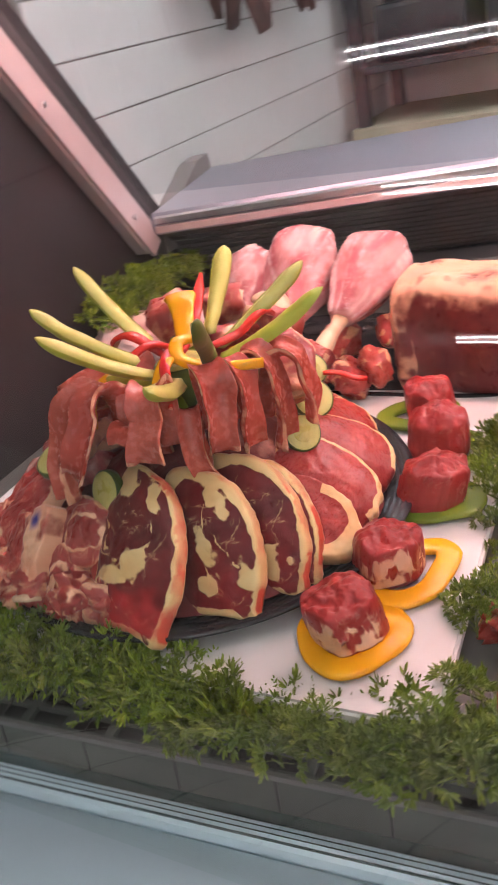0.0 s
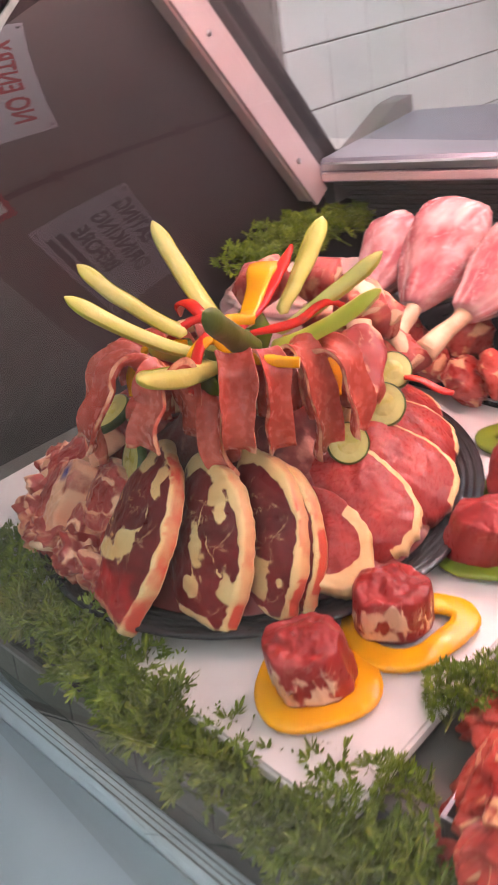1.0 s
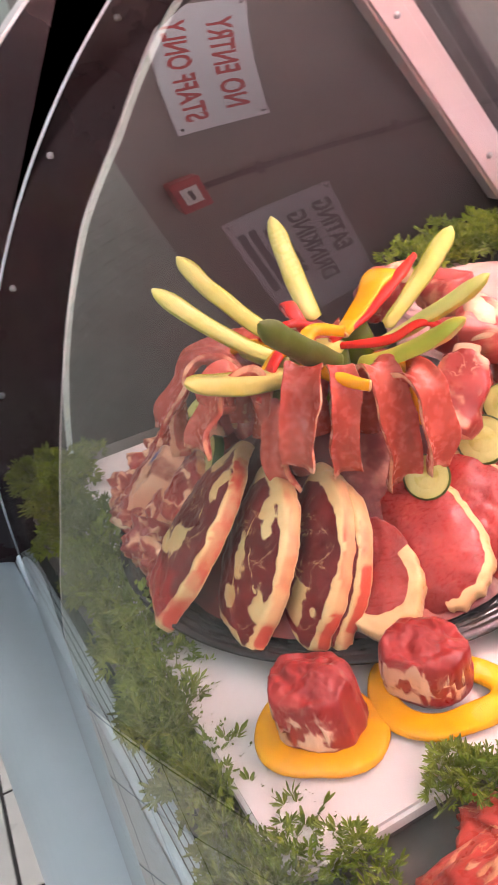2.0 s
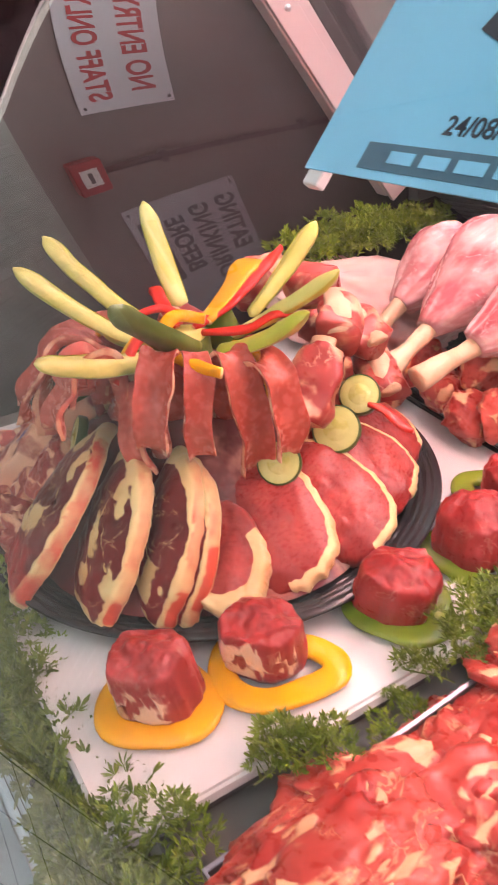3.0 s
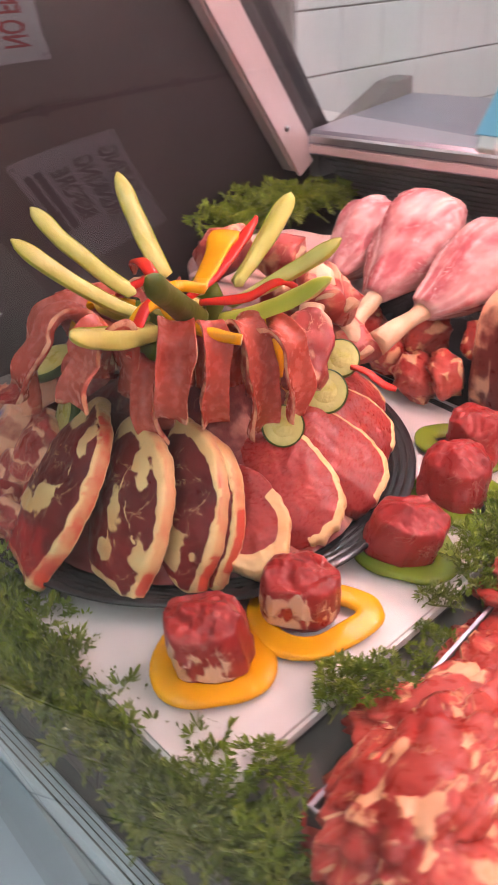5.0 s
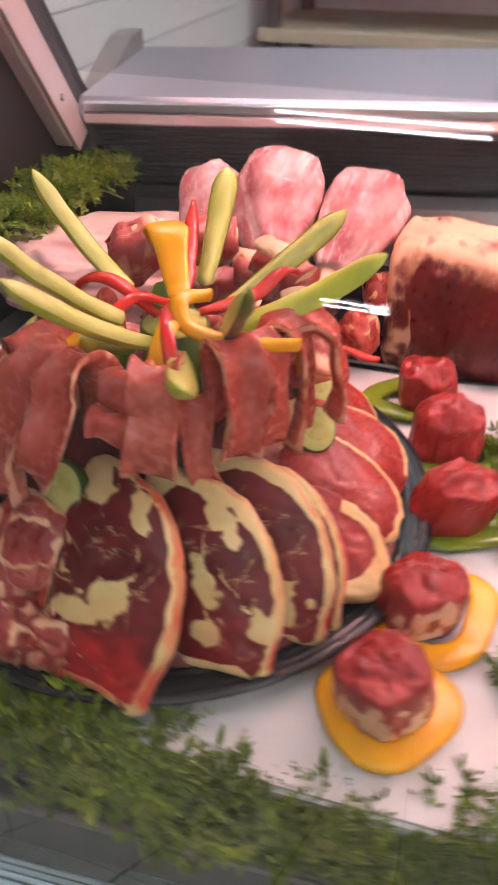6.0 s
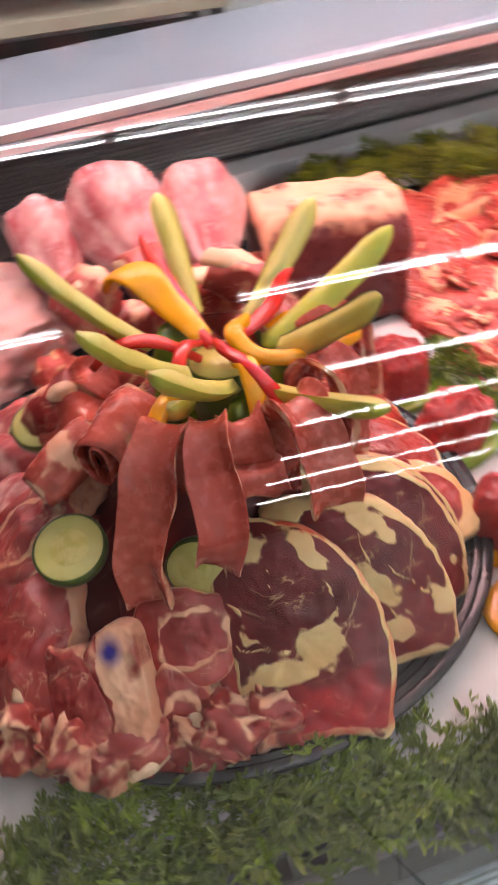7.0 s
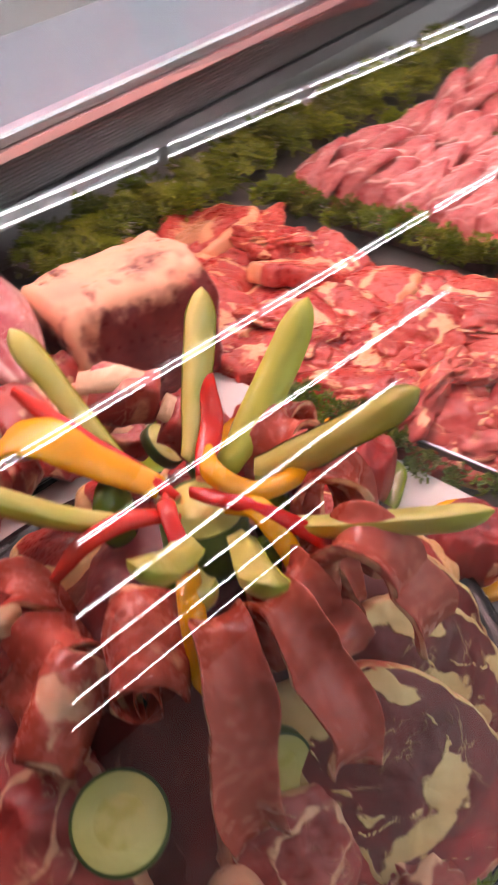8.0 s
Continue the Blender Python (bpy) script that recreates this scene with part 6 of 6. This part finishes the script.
# ---------------------------------------------------------------- parsley
def sprig_mesh(seed, n=13, size=1.0):
    r = random.Random(seed)
    V, F, idx = [], [], []

    def blade(o, d, s, l, w):
        """A small leaf lobe, folded along its middle, with a notched tip."""
        d, s = d.normalized(), s.normalized()
        nn = d.cross(s).normalized()
        b = len(V)
        V.extend([o, o + d * l * 0.5 + s * w - nn * w * 0.4, o + d * l * 0.92 + s * w * 0.55, o + d * l, o + d * l * 0.92 - s * w * 0.55, o + d * l * 0.5 - s * w - nn * w * 0.4, o + d * l * 0.55 + nn * w * 0.25])
        F.extend([(b, b + 1, b + 6), (b + 1, b + 2, b + 6), (b + 2, b + 3, b + 6), (b + 3, b + 4, b + 6), (b + 4, b + 5, b + 6), (b + 5, b, b + 6)])
        idx.extend([0] * 6)

    def leaf(o, d, l):
        d = d.normalized()
        s = d.cross(Vector((r.uniform(-1, 1), r.uniform(-1, 1), r.uniform(-0.4, 1)))).normalized()
        for q in range(3):
            c = d * l * 0.6 if q == 0 else (d * 0.35 + s * (0.55 if q == 1 else -0.55)) * l * 0.7
            dd = c.normalized()
            ss = s if q == 0 else (s.cross(dd.cross(s))).normalized()
            for k in range(7):
                a = (k - 3) * 0.42 + r.uniform(-0.1, 0.1)
                side = dd.cross(dd.cross(s)).normalized() if q else s
                v = dd * math.cos(a) + side * math.sin(a)
                v += Vector((r.uniform(-1, 1), r.uniform(-1, 1), r.uniform(-1, 1))) * 0.22
                blade(o + c * 0.75, v, v.cross(Vector((r.uniform(-1, 1), r.uniform(-1, 1), 1))), l * (0.62 - 0.08 * abs(k - 3)), l * 0.070)

    for k in range(n):
        f = (k + 0.5) / n
        a = k * 2.4 + r.uniform(-0.4, 0.4)
        stem = Vector((0.004 * math.sin(5 * f), f * 0.05 * size - 0.02, 0.004 + 0.014 * f))
        d = Vector((math.cos(a), 0.45 * math.sin(a) + 0.35, 0.55 + 0.5 * r.random()))
        e = stem + d.normalized() * (0.010 + 0.009 * r.random()) * size
        b = len(V)
        w = Vector((0.0006, 0.0003, 0))
        V.extend([stem - w, stem + w, e + w, e - w])
        F.append((b, b + 1, b + 2, b + 3))
        idx.append(1)
        leaf(e, d, (0.0135 + 0.005 * r.random()) * size)
    st, fs, _ = sweep([(0.004 * math.sin(5 * i / 7), i / 7 * 0.055 * size - 0.025, 0.003 + 0.014 * i / 7) for i in range(8)], oval(5, 0.0011, 0.0011))
    b = len(V)
    V.extend(st)
    F.extend([tuple(b + i for i in f) for f in fs])
    idx.extend([1] * len(fs))
    me = bpy.data.meshes.new("parsley_sprig")
    me.from_pydata([tuple(v) for v in V], [], F)
    me.materials.append(M["leaf"])
    me.materials.append(M["stem"])
    me.polygons.foreach_set("material_index", idx)
    return me


SPRIGS = [sprig_mesh(s, 24 + s % 4) for s in range(7)]
rng = random.Random(23)


def sprig(x, y, z, heading, sc=1.0, tip=0.0):
    ob = new("parsley_sprig", SPRIGS[rng.randrange(len(SPRIGS))])
    ob.matrix_basis = pose(x, y, z, rng.uniform(-22, 22) + tip, rng.uniform(-25, 25), heading) @ Matrix.Scale(sc, 4)
    return tagged(ob, "curly green parsley sprig in the garland between the trays", "parsley", "parsley garland")


def garland(x0, y0, x1, y1, z, count, spread, heading, sc=1.0):
    """Sprigs in loose tufts of three along a line."""
    along = abs(x1 - x0) > abs(y1 - y0)
    for k in range(count):
        f = ((k // 3) * 3 + 1.5 + 0.62 * (k % 3 - 1) + rng.uniform(-0.5, 0.5)) / count
        wide, long = rng.uniform(-spread, spread), rng.uniform(-spread, spread) * 0.3
        lift = 0.010 * (0.5 + 0.5 * math.sin(k // 3 * 2.4)) + rng.uniform(0, 0.008)
        sprig(x0 + (x1 - x0) * f + (long if along else wide), y0 + (y1 - y0) * f + (wide if along else long), z + lift, heading + rng.uniform(-70, 70), sc * rng.uniform(0.9, 1.3))


garland(-0.765, 0.390, -0.26, 0.402, 0.846, 30, 0.008, -60, 1.05)
garland(-0.765, 0.402, -0.32, 0.412, 0.860, 24, 0.010, -90, 1.1)
garland(-0.310, 0.399, -0.10, 0.410, 0.845, 21, 0.006, -80, 1.0)
garland(-0.12, 0.406, -0.02, 0.418, 0.848, 9, 0.008, -90, 1.0)
garland(0.0, 0.432, 0.9, 0.442, 0.860, 34, 0.012, -90, 1.0)
for x, y, z, sc in ((-0.078, 0.455, 0.880, 1.0), (-0.092, 0.530, 0.888, 0.9), (-0.082, 0.552, 0.892, 1.0), (-0.070, 0.572, 0.886, 0.9), (-0.072, 0.612, 0.878, 0.6), (-0.082, 0.640, 0.880, 0.6), (-0.094, 0.672, 0.888, 0.8), (-0.098, 0.700, 0.892, 0.9), (-0.108, 0.728, 0.894, 1.0), (-0.102, 0.752, 0.898, 1.0), (-0.112, 0.780, 0.900, 1.0), (-0.106, 0.806, 0.898, 1.0), (-0.118, 0.832, 0.896, 0.9)):
    sprig(x, y, z, rng.uniform(20, 160), sc * 0.85)
garland(0.245, 0.45, 0.245, 1.24, 0.888, 30, 0.010, 90, 0.9)
garland(0.575, 0.45, 0.575, 1.24, 0.888, 26, 0.010, 90, 0.9)
garland(-0.14, 1.285, 1.05, 1.40, 0.885, 80, 0.042, 0, 1.15)
garland(-0.752, 0.96, -0.735, 1.19, 0.972, 22, 0.022, 60, 1.1)

# ---------------------------------------------------------------- price card inside the glass
def price_card():
    e = new("price_card")
    p = Vector((-0.054, 0.560, 1.292))
    n = Vector((0, p.y - CY, p.z - CZ)).normalized()
    tg = Vector((0, n.z, -n.y))
    xd = (Vector((1, 0, 0)) + tg * 0.05).normalized()
    yd = n.cross(xd)
    e.matrix_basis = Matrix.Translation(p) @ Matrix((xd, yd, n)).transposed().to_4x4()
    part("card", box(bmesh.new(), 0, 0.21, 0, 0.148, -0.0008, 0, 0.0002), M["card"], e, "light blue printed card")
    text_mesh("price_figure", "7", 0.120, M["card_ink"], pose(0.050, 0.056, 0.0002), e, bold=0.003)
    text_mesh("date_line", "24/08/22", 0.0100, M["card_ink"], pose(0.0655, 0.0195, -0.0002), e, bold=0.00008)
    part("print_bar", box(bmesh.new(), 0.032, 0.172, 0.0035, 0.0140, 0.0002, 0.0005), M["card_bar"], e)
    for k in range(5):
        part("print_mark", box(bmesh.new(), 0.047 + 0.017 * k, 0.060 + 0.017 * k, 0.0066, 0.0112, 0.0006, 0.0009), M["card"], e)
    part("clip", box(bmesh.new(), 0.002, 0.012, -0.006, 0.004, -0.006, -0.0009, 0.001), M["white_plastic"], e)
    return tagged(e, "light blue price card standing against the inside of the glass", "price card")


price_card()

# ---------------------------------------------------------------- pieces: wall and floor tiles
def tile_mesh(name, w, h, t, bev, material):
    bm = box(bmesh.new(), -w / 2, w / 2, -h / 2, h / 2, 0, t)
    top = [e for e in bm.edges if all(v.co.z > t * 0.5 for v in e.verts)]
    bmesh.ops.bevel(bm, geom=top, offset=bev, segments=1, affect="EDGES")
    me = bpy.data.meshes.new(name)
    bm.to_mesh(me)
    bm.free()
    me.materials.append(material)
    return me


wt = tile_mesh("wall_tile", 0.1592, 0.1455, 0.006, 0.0015, M["wall_tile"])
grout_back = box_part("tile_grout", (WALL_X, WALL_X + 0.004, 1.73, BACK_Y, 0.0, 2.4), M["grout"], wall_left)
for iy in range(17):
    for iz in range(10):
        ob = new("tile", wt)
        ob.parent = wall_left
        ob.matrix_basis = Matrix.Translation((WALL_X + 0.004, 1.75 + 0.16 * (iy + 0.5), 0.597 + 0.15 * (iz + 0.5))) @ ON_WALL
ft = tile_mesh("floor_tile", 0.2415, 0.2415, 0.005, 0.0015, M["floor"])
for ix in range(13):
    for iy in range(14):
        ob = new("tile", ft)
        ob.parent = floor
        ob.matrix_basis = Matrix.Translation((-1.38 + 0.25 * (ix + 0.5), 0.36 - 0.25 * (iy + 0.5), -0.0045))
V, F = [], []
for ix in range(-1, 41):
    for iy in range(90):
        if ix >= 0 and ix < 13 and iy < 14:
            continue
        x, y = -1.38 + 0.25 * (ix + 0.5), 0.36 - 0.25 * (iy + 0.5)
        if y < FRONT_Y or x > RIGHT_X:
            continue
        b0 = len(V)
        V += [(x - 0.1207, y - 0.1207, 0.0), (x + 0.1207, y - 0.1207, 0.0), (x + 0.1207, y + 0.1207, 0.0), (x - 0.1207, y + 0.1207, 0.0)]
        F.append((b0, b0 + 1, b0 + 2, b0 + 3))
tagged(from_arrays("far_tiles", V, F, M["floor"], floor, False), kind="stuff")
